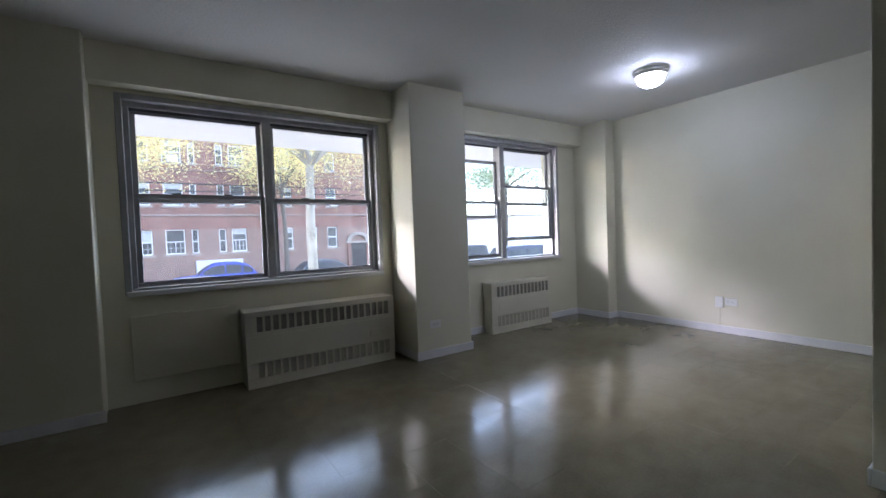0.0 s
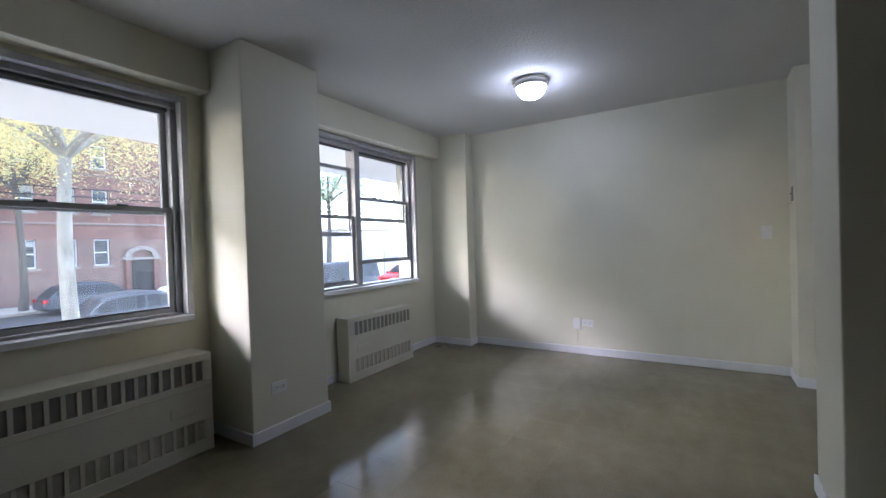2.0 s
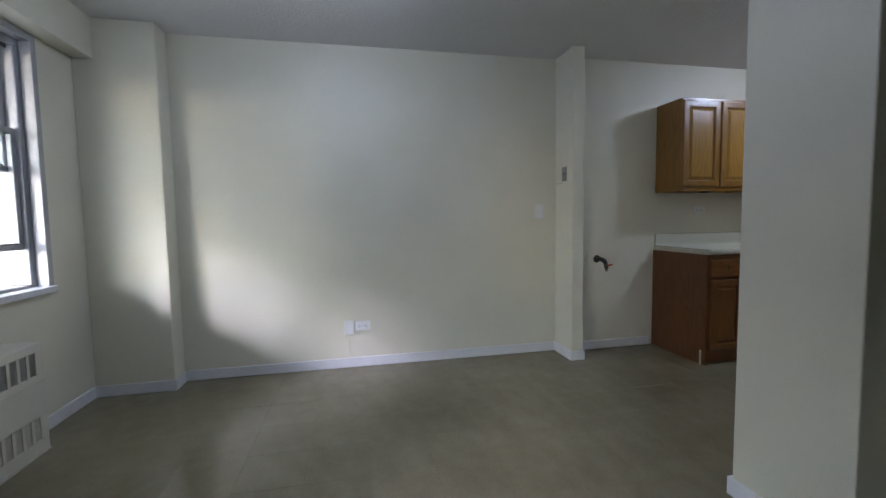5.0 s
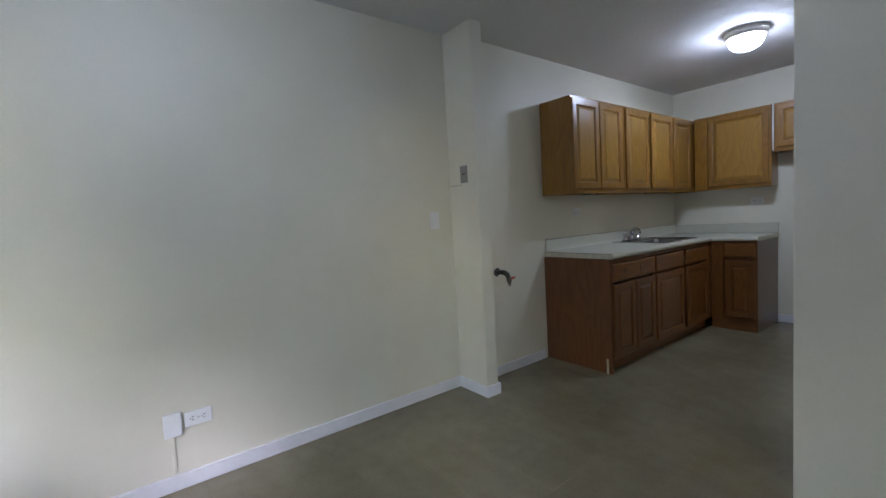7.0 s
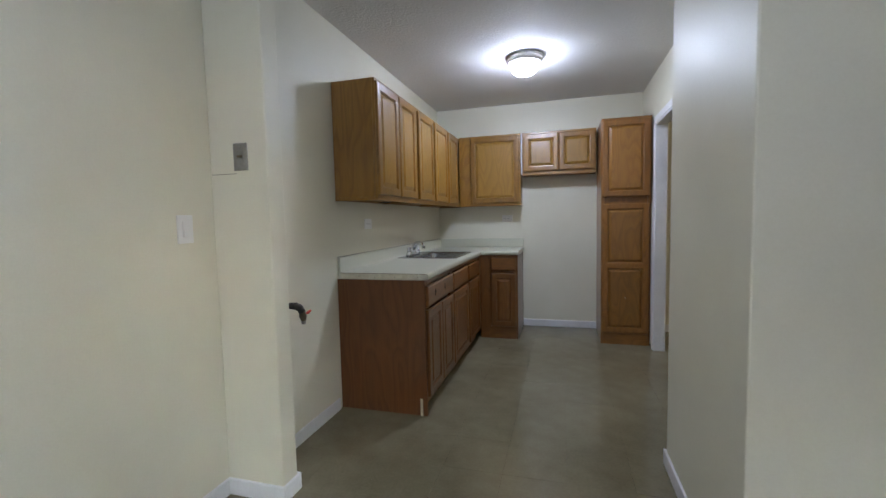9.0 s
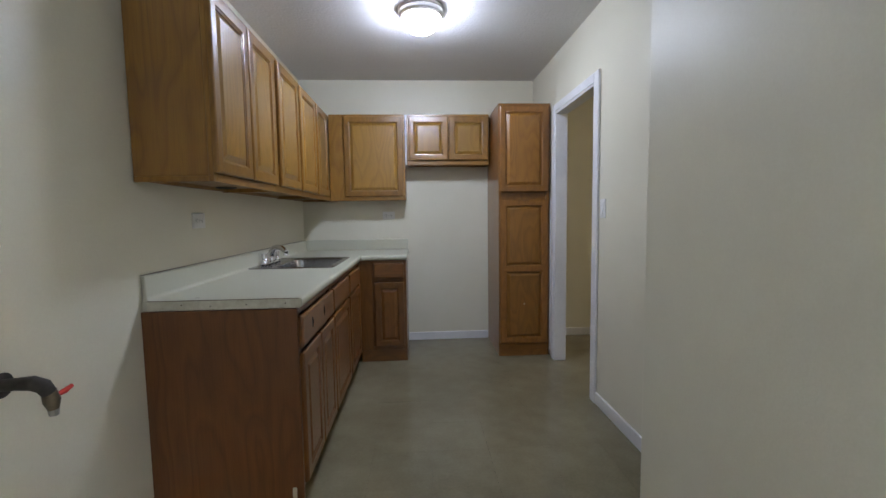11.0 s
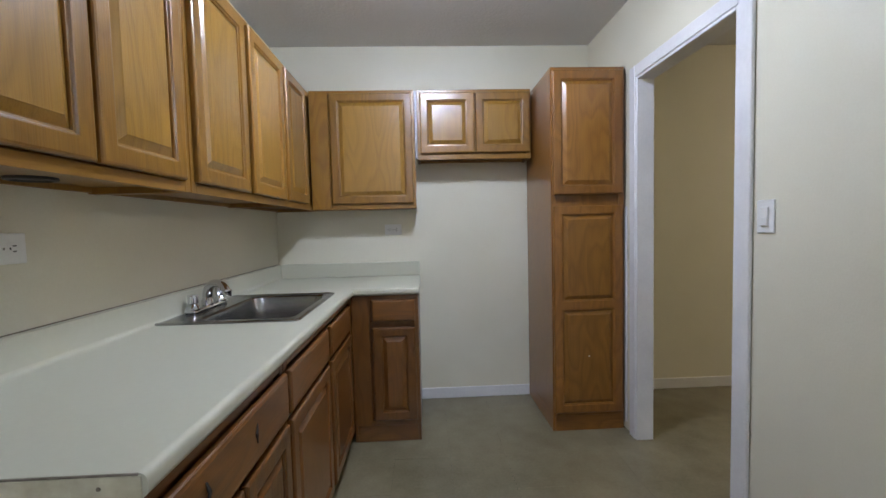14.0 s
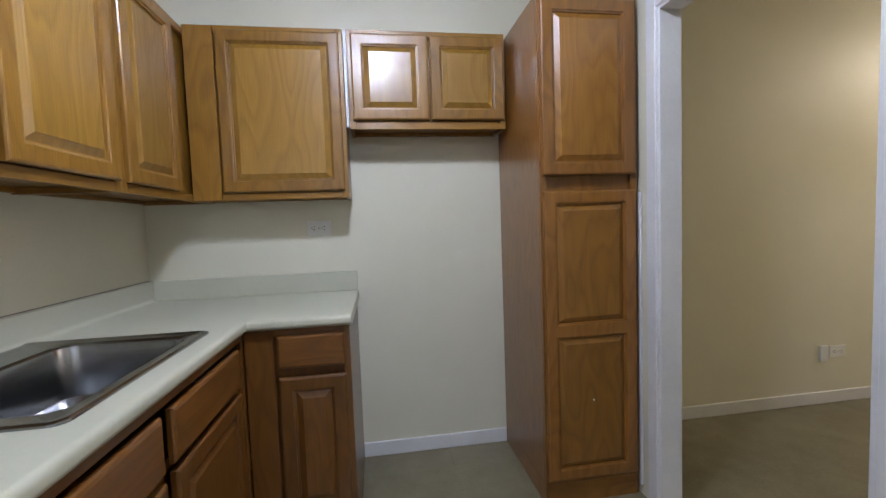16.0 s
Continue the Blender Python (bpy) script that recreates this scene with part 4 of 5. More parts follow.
tall = bpy.data.objects["pantry_cabinet"]
part("screw", lathe(bmesh.new(), [(0.0, 0.003), (0.004, 0.002), (0.004, -0.001)], (3.09, PYF + 0.0195, 0.468), 10, "y"), M_WHITE_PLASTIC, tall)
# finished end panel with its corner bead
ends = thing("end_panel", 4.80, -1.01, 0, "reddish wood-grain veneer panel closing the base cabinets", "panel")
part("veneer", box(BX - 0.004, XK - 0.001, -1.0335, -1.018, 0.0, CT - 0.001, bevel=0.001), M_VENEER, ends)
part("corner_bead", box(4.527, 4.544, -1.0178, -1.010, 0.0, 0.115, bevel=0.002), M_LAM_EDGE, ends, "chipped pale corner strip")

# ---- worktop ----
TX, TYN, TYS, TXE, TOP = 4.477, -1.030, -2.822, 4.100, 0.920
SX0, SX1, SY0, SY1 = 4.575, 5.070, -2.665, -2.050      # sink cut-out
bm = bmesh.new()
xc = [TXE, TX, SX0, SX1, XK - 0.001]
yc = [YE + 0.001, SY0, SY1, TYN]
yc = sorted(yc + [TYS])
grid = {}


def corner(i, j, z):
    key = (i, j, z)
    if key not in grid:
        grid[key] = bm.verts.new((xc[i], yc[j], z))
    return grid[key]


def has(i, j):
    if not (0 <= i < len(xc) - 1 and 0 <= j < len(yc) - 1):
        return False
    mx, my = (xc[i] + xc[i + 1]) / 2, (yc[j] + yc[j + 1]) / 2
    if mx < TX and my > TYS:
        return False
    return not (SX0 < mx < SX1 and SY0 < my < SY1)


ZB = CT + 0.0005
for i in range(len(xc) - 1):
    for j in range(len(yc) - 1):
        if not has(i, j):
            continue
        for z in (ZB, TOP):
            bm.faces.new((corner(i, j, z), corner(i + 1, j, z), corner(i + 1, j + 1, z), corner(i, j + 1, z)))
        for di, dj, a, b in ((-1, 0, (i, j), (i, j + 1)), (1, 0, (i + 1, j), (i + 1, j + 1)), (0, -1, (i, j), (i + 1, j)), (0, 1, (i, j + 1), (i + 1, j + 1))):
            if not has(i + di, j + dj):
                bm.faces.new((corner(*a, ZB), corner(*b, ZB), corner(*b, TOP), corner(*a, TOP)))
front = [e for e in bm.edges if len(e.link_faces) == 2 and abs(e.verts[0].co.z - e.verts[1].co.z) < 1e-6 and
         ((abs(e.verts[0].co.x - TX) < 1e-5 and abs(e.verts[1].co.x - TX) < 1e-5 and min(v.co.y for v in e.verts) > TYS - 1e-4) or
          (abs(e.verts[0].co.y - TYS) < 1e-5 and abs(e.verts[1].co.y - TYS) < 1e-5 and max(v.co.x for v in e.verts) < TX + 1e-4)) and
         any(abs(f.normal.z) < 0.5 for f in e.link_faces)]
bm.normal_update()
front = [e for e in front if any(abs(f.normal.z) < 0.5 for f in e.link_faces)]
bmesh.ops.recalc_face_normals(bm, faces=bm.faces)
bmesh.ops.bevel(bm, geom=front, offset=0.016, segments=7, affect="EDGES", profile=0.5)
top = thing("worktop", 4.80, -2.2, CT, "pale greenish laminate worktop in an L shape with a sink cut-out", "worktop")
part("slab", bm, M_LAM, top, smooth=True)
bm = box(XK - 0.020, XK - 0.0012, YE + 0.001, TYN, TOP - 0.001, 1.022, bevel=0.006, segments=3)
part("backsplash", bm, M_LAM, top)
part("backsplash", box(TXE, XK - 0.0205, YE + 0.0012, YE + 0.020, TOP - 0.001, 1.022, bevel=0.006, segments=3), M_LAM, top)
# coved joint between slab and backsplash
bm = bmesh.new()
cove = [(0.0, 0.0), (0.0, 0.016)] + [(0.016 - 0.016 * math.cos(math.pi / 2 * k / 5), 0.016 - 0.016 * math.sin(math.pi / 2 * k / 5)) for k in range(1, 6)]
ends_a = [bm.verts.new((XK - 0.0202 - u, YE + 0.022, TOP + 0.0004 + v)) for u, v in cove]
ends_b = [bm.verts.new((XK - 0.0205 - u, TYN - 0.0005, TOP + 0.0004 + v)) for u, v in cove]
for k in range(len(cove)):
    n = (k + 1) % len(cove)
    bm.faces.new((ends_a[k], ends_a[n], ends_b[n], ends_b[k]))
bm.faces.new(ends_a)
bm.faces.new(list(reversed(ends_b)))
part("cove", bm, M_LAM, top, smooth=True)
part("caulk_line", box(XK - 0.005, XK - 0.0005, YE + 0.02, TYN, 1.0218, 1.0248), M_SEAM, top, "dirty caulk along the wall")
part("end_cap", box(TX + 0.008, XK - 0.0212, TYN + 0.0004, TYN + 0.0035, ZB, TOP - 0.004, bevel=0.0008), M_LAM_EDGE, top, "stained cream edge strip")
part("end_seam", box(TX + 0.012, XK - 0.0212, TYN + 0.0004, TYN + 0.0028, TOP - 0.0037, TOP - 0.0006), M_SEAM, top)
part("end_cap", box(TXE - 0.0035, TXE - 0.0004, YE + 0.022, TYS - 0.012, ZB, TOP - 0.002, bevel=0.0008), M_LAM, top)

for u, z in ((4.545, 0.899), (4.700, 0.897), (4.842, 0.894), (4.955, 0.900)):
    part("nail", lathe(bmesh.new(), [(0.0, 0.0009), (0.0032, 0.0007), (0.0036, 0.0)], (u, TYN + 0.0035, z), 8, "y"), M_SEAM, top, "rusty nail head")
part("chip", box(4.905, 4.925, TYN - 0.048, TYN - 0.044, TOP - 0.0005, TOP + 0.0006), M_SEAM, top, "dark chip in the laminate")

# ---- sink and tap ----
sink = thing("sink", 4.80, -2.375, TOP, "brushed steel drop-in sink with one bowl and a rear deck", "sink")
bx0, bx1, by0, by1 = 4.595, 4.962, -2.645, -2.085     # bowl opening


def rounded(x0, x1, y0, y1, r, z, k=5):
    pts = []
    for cx, cy, a0 in ((x1 - r, y1 - r, 0), (x0 + r, y1 - r, 90), (x0 + r, y0 + r, 180), (x1 - r, y0 + r, 270)):
        for i in range(k + 1):
            a = radians(a0 + 90 * i / k)
            pts.append((cx + r * math.cos(a), cy + r * math.sin(a), z))
    return pts


bm = bmesh.new()
levels = [rounded(4.548, 5.102, -2.695, -2.018, 0.030, TOP + 0.0005), rounded(4.549, 5.101, -2.694, -2.019, 0.030, TOP + 0.005),
          rounded(4.556, 5.094, -2.687, -2.026, 0.026, TOP + 0.008), rounded(4.570, 5.080, -2.673, -2.040, 0.022, TOP + 0.004),
          rounded(bx0 - 0.008, bx1 + 0.008, by0 - 0.008, by1 + 0.008, 0.055, TOP + 0.003), rounded(bx0, bx1, by0, by1, 0.055, TOP - 0.004),
          rounded(bx0 + 0.006, bx1 - 0.006, by0 + 0.006, by1 - 0.006, 0.055, TOP - 0.03), rounded(bx0 + 0.014, bx1 - 0.014, by0 + 0.014, by1 - 0.014, 0.055, TOP - 0.155),
          rounded(bx0 + 0.035, bx1 - 0.035, by0 + 0.035, by1 - 0.035, 0.05, TOP - 0.178), rounded(bx0 + 0.10, bx1 - 0.10, by0 + 0.2, by1 - 0.2, 0.03, TOP - 0.182)]
rings = [[bm.verts.new(p) for p in lv] for lv in levels]
for a, b in zip(rings, rings[1:]):
    for i in range(len(a)):
        j = (i + 1) % len(a)
        bm.faces.new((a[i], a[j], b[j], b[i]))
bm.faces.new(rings[-1])
part("bowl", bm, M_STEEL, sink, smooth=True)
part("drain", lathe(bmesh.new(), [(0.0, 0.0), (0.040, 0.0), (0.042, 0.003), (0.030, 0.004), (0.024, 0.001), (0.0, 0.001)], (4.765, -2.375, TOP - 0.1815), 24), M_CHROME, sink, smooth=True)

FX, FY, FZ = 5.050, -2.345, TOP + 0.0045
tap = thing("kitchen_tap", FX, FY, FZ, "chrome two-handle kitchen tap standing on the sink deck", "tap")
bm = box(FX - 0.024, FX + 0.024, FY - 0.150, FY + 0.150, FZ, FZ + 0.016, bevel=0.007, segments=3)
part("base_plate", bm, M_CHROME, tap, smooth=True)
for s in (-1, 1):
    y = FY + s * 0.118
    h = part("handle", lathe(bmesh.new(), [(0.027, 0.012), (0.0275, 0.020), (0.025, 0.030), (0.019, 0.036), (0.0175, 0.040)], (FX, y, FZ), 24),
             M_CHROME, tap, smooth=True)
    knob = bmesh.new()
    rows = []
    for r, z in ((0.0180, 0.040), (0.0205, 0.044), (0.0205, 0.074), (0.0185, 0.079)):
        rows.append([knob.verts.new((FX + (r - 0.0018 * (k % 2)) * math.cos(math.pi * k / 12), y + (r - 0.0018 * (k % 2)) * math.sin(math.pi * k / 12), FZ + z))
                     for k in range(24)])
    for lo, hi in zip(rows, rows[1:]):
        for k in range(24):
            knob.faces.new((lo[k], lo[(k + 1) % 24], hi[(k + 1) % 24], hi[k]))
    knob.faces.new(rows[-1])
    knob.faces.new(list(reversed(rows[0])))
    part("knob", knob, M_CHROME, h)
part("spout_base", lathe(bmesh.new(), [(0.025, 0.012), (0.025, 0.034), (0.022, 0.044), (0.019, 0.050)], (FX, FY, FZ), 20), M_CHROME, tap, smooth=True)
sp = []
for i in range(15):
    f = i / 14
    a = math.pi * (0.04 + 0.80 * f)
    reach = 0.092 * (1 - math.cos(a))
    sp.append((FX - reach * 0.80, FY + reach * 0.60, FZ + 0.040 + 0.078 * math.sin(a) ** 0.8))
part("spout", tube(bmesh.new(), sp, [0.0205 - 0.0045 * i / 14 for i in range(15)], 18), M_CHROME, tap, smooth=True)
tip = sp[-1]
part("aerator", lathe(bmesh.new(), [(0.013, -0.020), (0.0165, -0.018), (0.0165, 0.002), (0.0185, 0.006), (0.0175, 0.014), (0.010, 0.016)], tip, 20),
     M_CHROME, tap, smooth=True)

# ---- gas pipe stub on the kitchen wall ----
gas = thing("gas_valve", XK, -0.455, 0.81, "blackened gas pipe stub with brass valve and red lever", "gas valve")
GY, GZ = -0.455, 0.815
part("flange", lathe(bmesh.new(), [(0.0, -0.008), (0.034, -0.008), (0.030, -0.001), (0.0, -0.001)], (XK, GY + 0.01, GZ), 20, "x"), M_IRON, gas, smooth=True)
part("pipe", tube(bmesh.new(), [(XK - 0.002, GY + 0.01, GZ), (XK - 0.045, GY + 0.008, GZ + 0.002), (XK - 0.075, GY, GZ), (XK - 0.092, GY - 0.012, GZ - 0.014), (XK - 0.098, GY - 0.020, GZ - 0.035)],
                  [0.017, 0.017, 0.020, 0.020, 0.018], 14), M_IRON, gas, smooth=True)
part("valve", tube(bmesh.new(), [(XK - 0.098, GY - 0.020, GZ - 0.034), (XK - 0.100, GY - 0.024, GZ - 0.060), (XK - 0.101, GY - 0.026, GZ - 0.084)],
                   [0.017, 0.020, 0.013], 12), M_BRASS, gas, smooth=True)
part("lever", tube(bmesh.new(), [(XK - 0.103, GY - 0.030, GZ - 0.050), (XK - 0.108, GY - 0.060, GZ - 0.046), (XK - 0.110, GY - 0.080, GZ - 0.040)],
                   [0.006, 0.008, 0.006], 8), M_RED, gas, "red valve lever")
part("nut", lathe(bmesh.new(), [(0.0, -0.016), (0.011, -0.016), (0.013, 0.0), (0.009, 0.004), (0.0, 0.004)], (XK - 0.101, GY - 0.026, GZ - 0.086), 8), M_PLATE, gas)


# ---- outside ----
GZ0 = -1.60
solid("ground", box(-400, 400, YW + 0.26, 900, GZ0 - 0.6, GZ0), M_EARTH, "bare verge and distant ground", "ground")
solid("pavement", box(-60, 60, 12.5, 16.9, GZ0, GZ0 + 0.12), M_CONCRETE, "pale concrete pavement along the street", "pavement")
# unseen pale ground, added to throw daylight up onto the slab and ceiling
solid("pavement", box(-40, 40, YW + 0.30, 12.49, GZ0, GZ0 + 0.10), M_CONCRETE, "unseen pale forecourt added to bounce daylight up to the windows", "pavement")
solid("kerb", box(-60, 60, 16.901, 17.06, GZ0, GZ0 + 0.13, bevel=0.02), M_STONE, "pale stone kerb", "kerb")
solid("road", box(-60, 60, 17.061, 28.4, GZ0, GZ0 + 0.01), M_ASPHALT, "grey asphalt street", "road")
solid("pavement", box(-60, 60, 28.41, 31.99, GZ0, GZ0 + 0.13), M_CONCRETE, "concrete pavement before the brick building", "pavement")
solid("balcony_slab", box(-6, 12, YW + 0.26, 5.36, 2.36, 2.56, bevel=0.01), M_SLAB, "white painted concrete slab overhanging the windows", "overhang")
solid("facade_own", box(-6, 12, YW + 0.261, YW + 0.30, 2.57, 6.0), M_BRICK_PALE, "plain brick wall above the windows", "wall")

house = thing("apartment_building", 6, 34, GZ0, "three-storey red brick apartment building with white sash windows across the street", "building")
FYD = 32.0
cols = []
for base in (-15.8, 0.0, 15.8):
    for a, b in ((-1.2, -0.1), (0.59, 1.67), (2.05, 2.45), (3.65, 4.10), (4.45, 5.40), (7.9, 8.6), (9.75, 10.4), (11.2, 12.0)):
        if not (a + base < -9.5 or 12.3 < a + base < 15.2 or b + base > 19.6):
            cols.append((a + base, b + base))
storeys = ((0.55, 2.15), (3.72, 5.18), (6.50, 7.90))
# wall in strips so that the openings go through
FX0, FX1, FTOP = -30.0, 20.0, 9.6
bmr, bmp = bmesh.new(), bmesh.new()
zprev = GZ0
for si, (za, zb) in enumerate(storeys):
    tgt = bmp if si == 0 else bmr
    add_box(tgt, FX0, FX1, FYD, FYD + 0.35, zprev, za)
    x = FX0
    for a, b in sorted(q for q in cols if FX0 < q[0] and q[1] < FX1):
        if a > x:
            add_box(tgt, x, a, FYD, FYD + 0.35, za, zb)
        x = max(x, b)
    add_box(tgt, x, FX1, FYD, FYD + 0.35, za, zb)
    zprev = zb
add_box(bmr, FX0, FX1, FYD, FYD + 0.35, zprev, FTOP)
add_box(bmr, FX0, FX1, FYD + 0.36, FYD + 12, GZ0, FTOP - 0.3)
part("wall", bmr, M_BRICK, house)
part("wall", bmp, M_BRICK_LOW, house, "brown brick ground storey")
part("string_course", box(FX0, FX1, FYD - 0.09, FYD - 0.001, 3.00, 3.14, bevel=0.02), M_BAND, house)
part("string_course", box(FX0, FX1, FYD - 0.06, FYD - 0.001, 6.02, 6.10, bevel=0.02), M_BAND, house)
part("coping", box(FX0 - 0.1, FX1 + 0.1, FYD - 0.12, FYD + 0.45, FTOP, FTOP + 0.18, bevel=0.03), M_STONE, house)


def house_window(a, b, za, zb, blind):
    w = part("window", box(a, b, FYD + 0.20, FYD + 0.22, za, zb), M_DARKGLASS, house)
    t = 0.07
    bm = bmesh.new()
    for lim in ((a, a + t, za, zb), (b - t, b, za, zb), (a + t, b - t, za, za + t), (a + t, b - t, zb - t, zb),
                (a + t, b - t, (za + zb) / 2 - 0.035, (za + zb) / 2 + 0.035)):
        add_box(bm, lim[0], lim[1], FYD + 0.12, FYD + 0.195, lim[2], lim[3])
    if b - a > 0.85:
        add_box(bm, (a + b) / 2 - 0.02, (a + b) / 2 + 0.02, FYD + 0.13, FYD + 0.19, za + t, (za + zb) / 2 - 0.04)
        for q in (0.25, 0.75):
            add_box(bm, a + (b - a) * q - 0.012, a + (b - a) * q + 0.012, FYD + 0.14, FYD + 0.18, za + t, (za + zb) / 2 - 0.04)
        add_box(bm, a + t, b - t, FYD + 0.145, FYD + 0.175, za + (zb - za) * 0.25 - 0.012, za + (zb - za) * 0.25 + 0.012)
    part("frame", bm, M_SASH, w)
    part("sill", box(a - 0.12, b + 0.12, FYD - 0.08, FYD + 0.19, za - 0.13, za - 0.001), M_STONE, w)
    if blind > 0:
        part("blind", box(a + t, b - t, FYD + 0.196, FYD + 0.199, zb - (zb - za) * blind, zb - t), M_BLIND, w)


rng = random.Random(4)
for a, b in cols:
    for i, (za, zb) in enumerate(storeys):
        house_window(a, b, za, zb, rng.choice((0, 0, 0.25, 0.5)))
# arched entrance
ent = part("entrance", box(13.05, 14.35, FYD - 0.10, FYD - 0.002, GZ0 + 0.13, 0.95), M_HOLE, house, "dark doorway under a stone arch")
for xa in (12.75, 14.35):
    part("pilaster", box(xa, xa + 0.30, FYD - 0.22, FYD - 0.002, GZ0 + 0.13, 0.95, bevel=0.03), M_BRICK, ent)
bm = bmesh.new()
n = 9
for i in range(n):
    a0, a1 = math.pi * i / n, math.pi * (i + 1) / n - 0.02
    q = []
    for yy in (FYD - 0.24, FYD - 0.002):
        for r, a in ((0.65, a0), (0.98, a0), (0.98, a1), (0.65, a1)):
            q.append(bm.verts.new((13.70 + r * math.cos(a), yy, 0.96 + r * 0.75 * math.sin(a))))
    for f in ((0, 1, 2, 3), (7, 6, 5, 4), (0, 4, 5, 1), (1, 5, 6, 2), (2, 6, 7, 3), (3, 7, 4, 0)):
        bm.faces.new([q[k] for k in f])
part("arch", bm, M_STONE, ent)
part("lintel", box(12.6, 14.8, FYD - 0.26, FYD - 0.002, 0.80, 0.955, bevel=0.02), M_STONE, ent)
for a, z in ((11.45, 3.74), (4.7, 3.74), (0.9, 6.52)):
    part("air_conditioner", box(a, a + 0.6, FYD - 0.35, FYD + 0.10, z, z + 0.40, bevel=0.02), M_WHITE_WALL, house)
for x in (6.4, -2.6):
    part("downpipe", tube(bmesh.new(), [(x, FYD - 0.07, GZ0 + 0.13), (x, FYD - 0.07, FTOP - 0.3)], 0.05, 8), M_STONE, house)
part("hatch", box(2.2, 5.0, FYD - 0.5, FYD - 0.01, GZ0 + 0.13, 0.05, bevel=0.02), M_SHUTTER, house, "grey cellar hatch boxes")

# white garage across the street, further along
gar = thing("garage_building", 36, 34, GZ0, "low white rendered garage building with grey roller shutters", "building")
part("wall", box(26.0, 52.0, 26.5, 40.0, GZ0, 2.6), M_WHITE_WALL, gar)
part("coping", box(25.9, 52.1, 26.4, 40.1, 2.601, 2.75), M_STONE, gar)
for i in range(5):
    sh = part("shutter", box(27.0 + 4.8 * i, 30.6 + 4.8 * i, 26.40, 26.49, GZ0, 0.95), M_SHUTTER, gar)
    bm = bmesh.new()
    for k in range(12):
        add_box(bm, 27.02 + 4.8 * i, 30.58 + 4.8 * i, 26.36, 26.399, GZ0 + 0.2 * k + 0.01, GZ0 + 0.2 * k + 0.17)
    part("slats", bm, M_SHUTTER, sh)


# ---- parked cars ----
def car(x, y, length, height, paint, label, facing=1, van=False):
    """A parked car along the street: lofted body, glasshouse, wheels and lamps."""
    g = GZ0 + 0.011
    c = thing("car", x, y, g, label, "car", "parked cars")
    L, W, Hh = length, 1.82, height

    def X(f):
        return x + facing * (f - 0.5) * L

    belt = 0.58 * Hh if not van else 0.50 * Hh
    prof = [(0.0, 0.30, 0.52 * belt), (0.015, 0.24, 0.80 * belt), (0.05, 0.20, 0.90 * belt), (0.26, 0.19, 0.99 * belt),
            (0.34, 0.19, belt), (0.80, 0.19, belt), (0.95, 0.20, 0.96 * belt), (0.985, 0.25, 0.88 * belt), (1.0, 0.32, 0.60 * belt)]
    bm = bmesh.new()
    loops = []
    for f, lo, hi in prof:
        w = W / 2 * (0.80 + 0.20 * min(1, 9 * min(f + 0.012, 1.012 - f)))
        pts = [(-0.86 * w, lo), (-w, lo + 0.12), (-w, lo + (hi - lo) * 0.62), (-0.94 * w, hi), (0.94 * w, hi), (w, lo + (hi - lo) * 0.62), (w, lo + 0.12), (0.86 * w, lo)]
        loops.append([bm.verts.new((X(f), y + py, g + pz)) for py, pz in pts])
    for a, b in zip(loops, loops[1:]):
        for i in range(8):
            j = (i + 1) % 8
            bm.faces.new((a[i], a[j], b[j], b[i]))
    bm.faces.new(loops[0])
    bm.faces.new(list(reversed(loops[-1])))
    part("body", bm, paint, c, smooth=True)
    # cabin shell, then side, front and rear glass a little proud of it
    if van:
        st = [(0.10, 0.0), (0.22, 0.93), (0.30, 0.99), (0.60, 1.0), (0.90, 0.99), (0.965, 0.95), (0.985, 0.0)]
    else:
        st = [(0.27, 0.0), (0.36, 0.55), (0.45, 0.90), (0.52, 0.98), (0.62, 1.0), (0.74, 0.96), (0.84, 0.80), (0.90, 0.45), (0.955, 0.0)]
    rise = Hh - belt

    def half(k):
        return W / 2 * (0.93 - 0.20 * k)

    bm = bmesh.new()
    loops = []
    for f, k in st:
        zt = g + belt - 0.012 + rise * k
        zm = g + belt - 0.012 + rise * k * 0.86
        loops.append([bm.verts.new((X(f), y + s * w, z)) for s, w, z in
                      ((-1, half(0), g + belt - 0.012), (-1, half(k * 0.86), zm), (-1, half(k) * 0.86, zt),
                       (1, half(k) * 0.86, zt), (1, half(k * 0.86), zm), (1, half(0), g + belt - 0.012))])
    for a, b in zip(loops, loops[1:]):
        for i in range(5):
            bm.faces.new((a[i], a[i + 1], b[i + 1], b[i]))
    bmesh.ops.remove_doubles(bm, verts=bm.verts, dist=1e-4)
    part("cabin", bm, paint, c, smooth=True)

    def height_at(f):
        for (fa, ka), (fb, kb) in zip(st, st[1:]):
            if fa <= f <= fb:
                return ka + (kb - ka) * (f - fa) / (fb - fa)
        return 0.0

    f0, f1 = st[0][0] + 0.05, st[-1][0] - 0.05
    cuts = [f0, f0 + (f1 - f0) * 0.45, f0 + (f1 - f0) * 0.78, f1]
    for s in (-1, 1):
        for fa, fb in zip(cuts, cuts[1:]):
            fa, fb = fa + 0.008, fb - 0.008
            bm = bmesh.new()
            up, lo = [], []
            for q in range(5):
                f = fa + (fb - fa) * q / 4
                k = max(0.10, height_at(f) * 0.80)
                up.append(bm.verts.new((X(f), y + s * (half(k) + 0.008), g + belt - 0.012 + rise * k)))
                lo.append(bm.verts.new((X(f), y + s * (half(0.08) + 0.008), g + belt + rise * 0.06)))
            for q in range(4):
                bm.faces.new((lo[q], lo[q + 1], up[q + 1], up[q]))
            part("side_window", bm, M_CARGLASS, c)
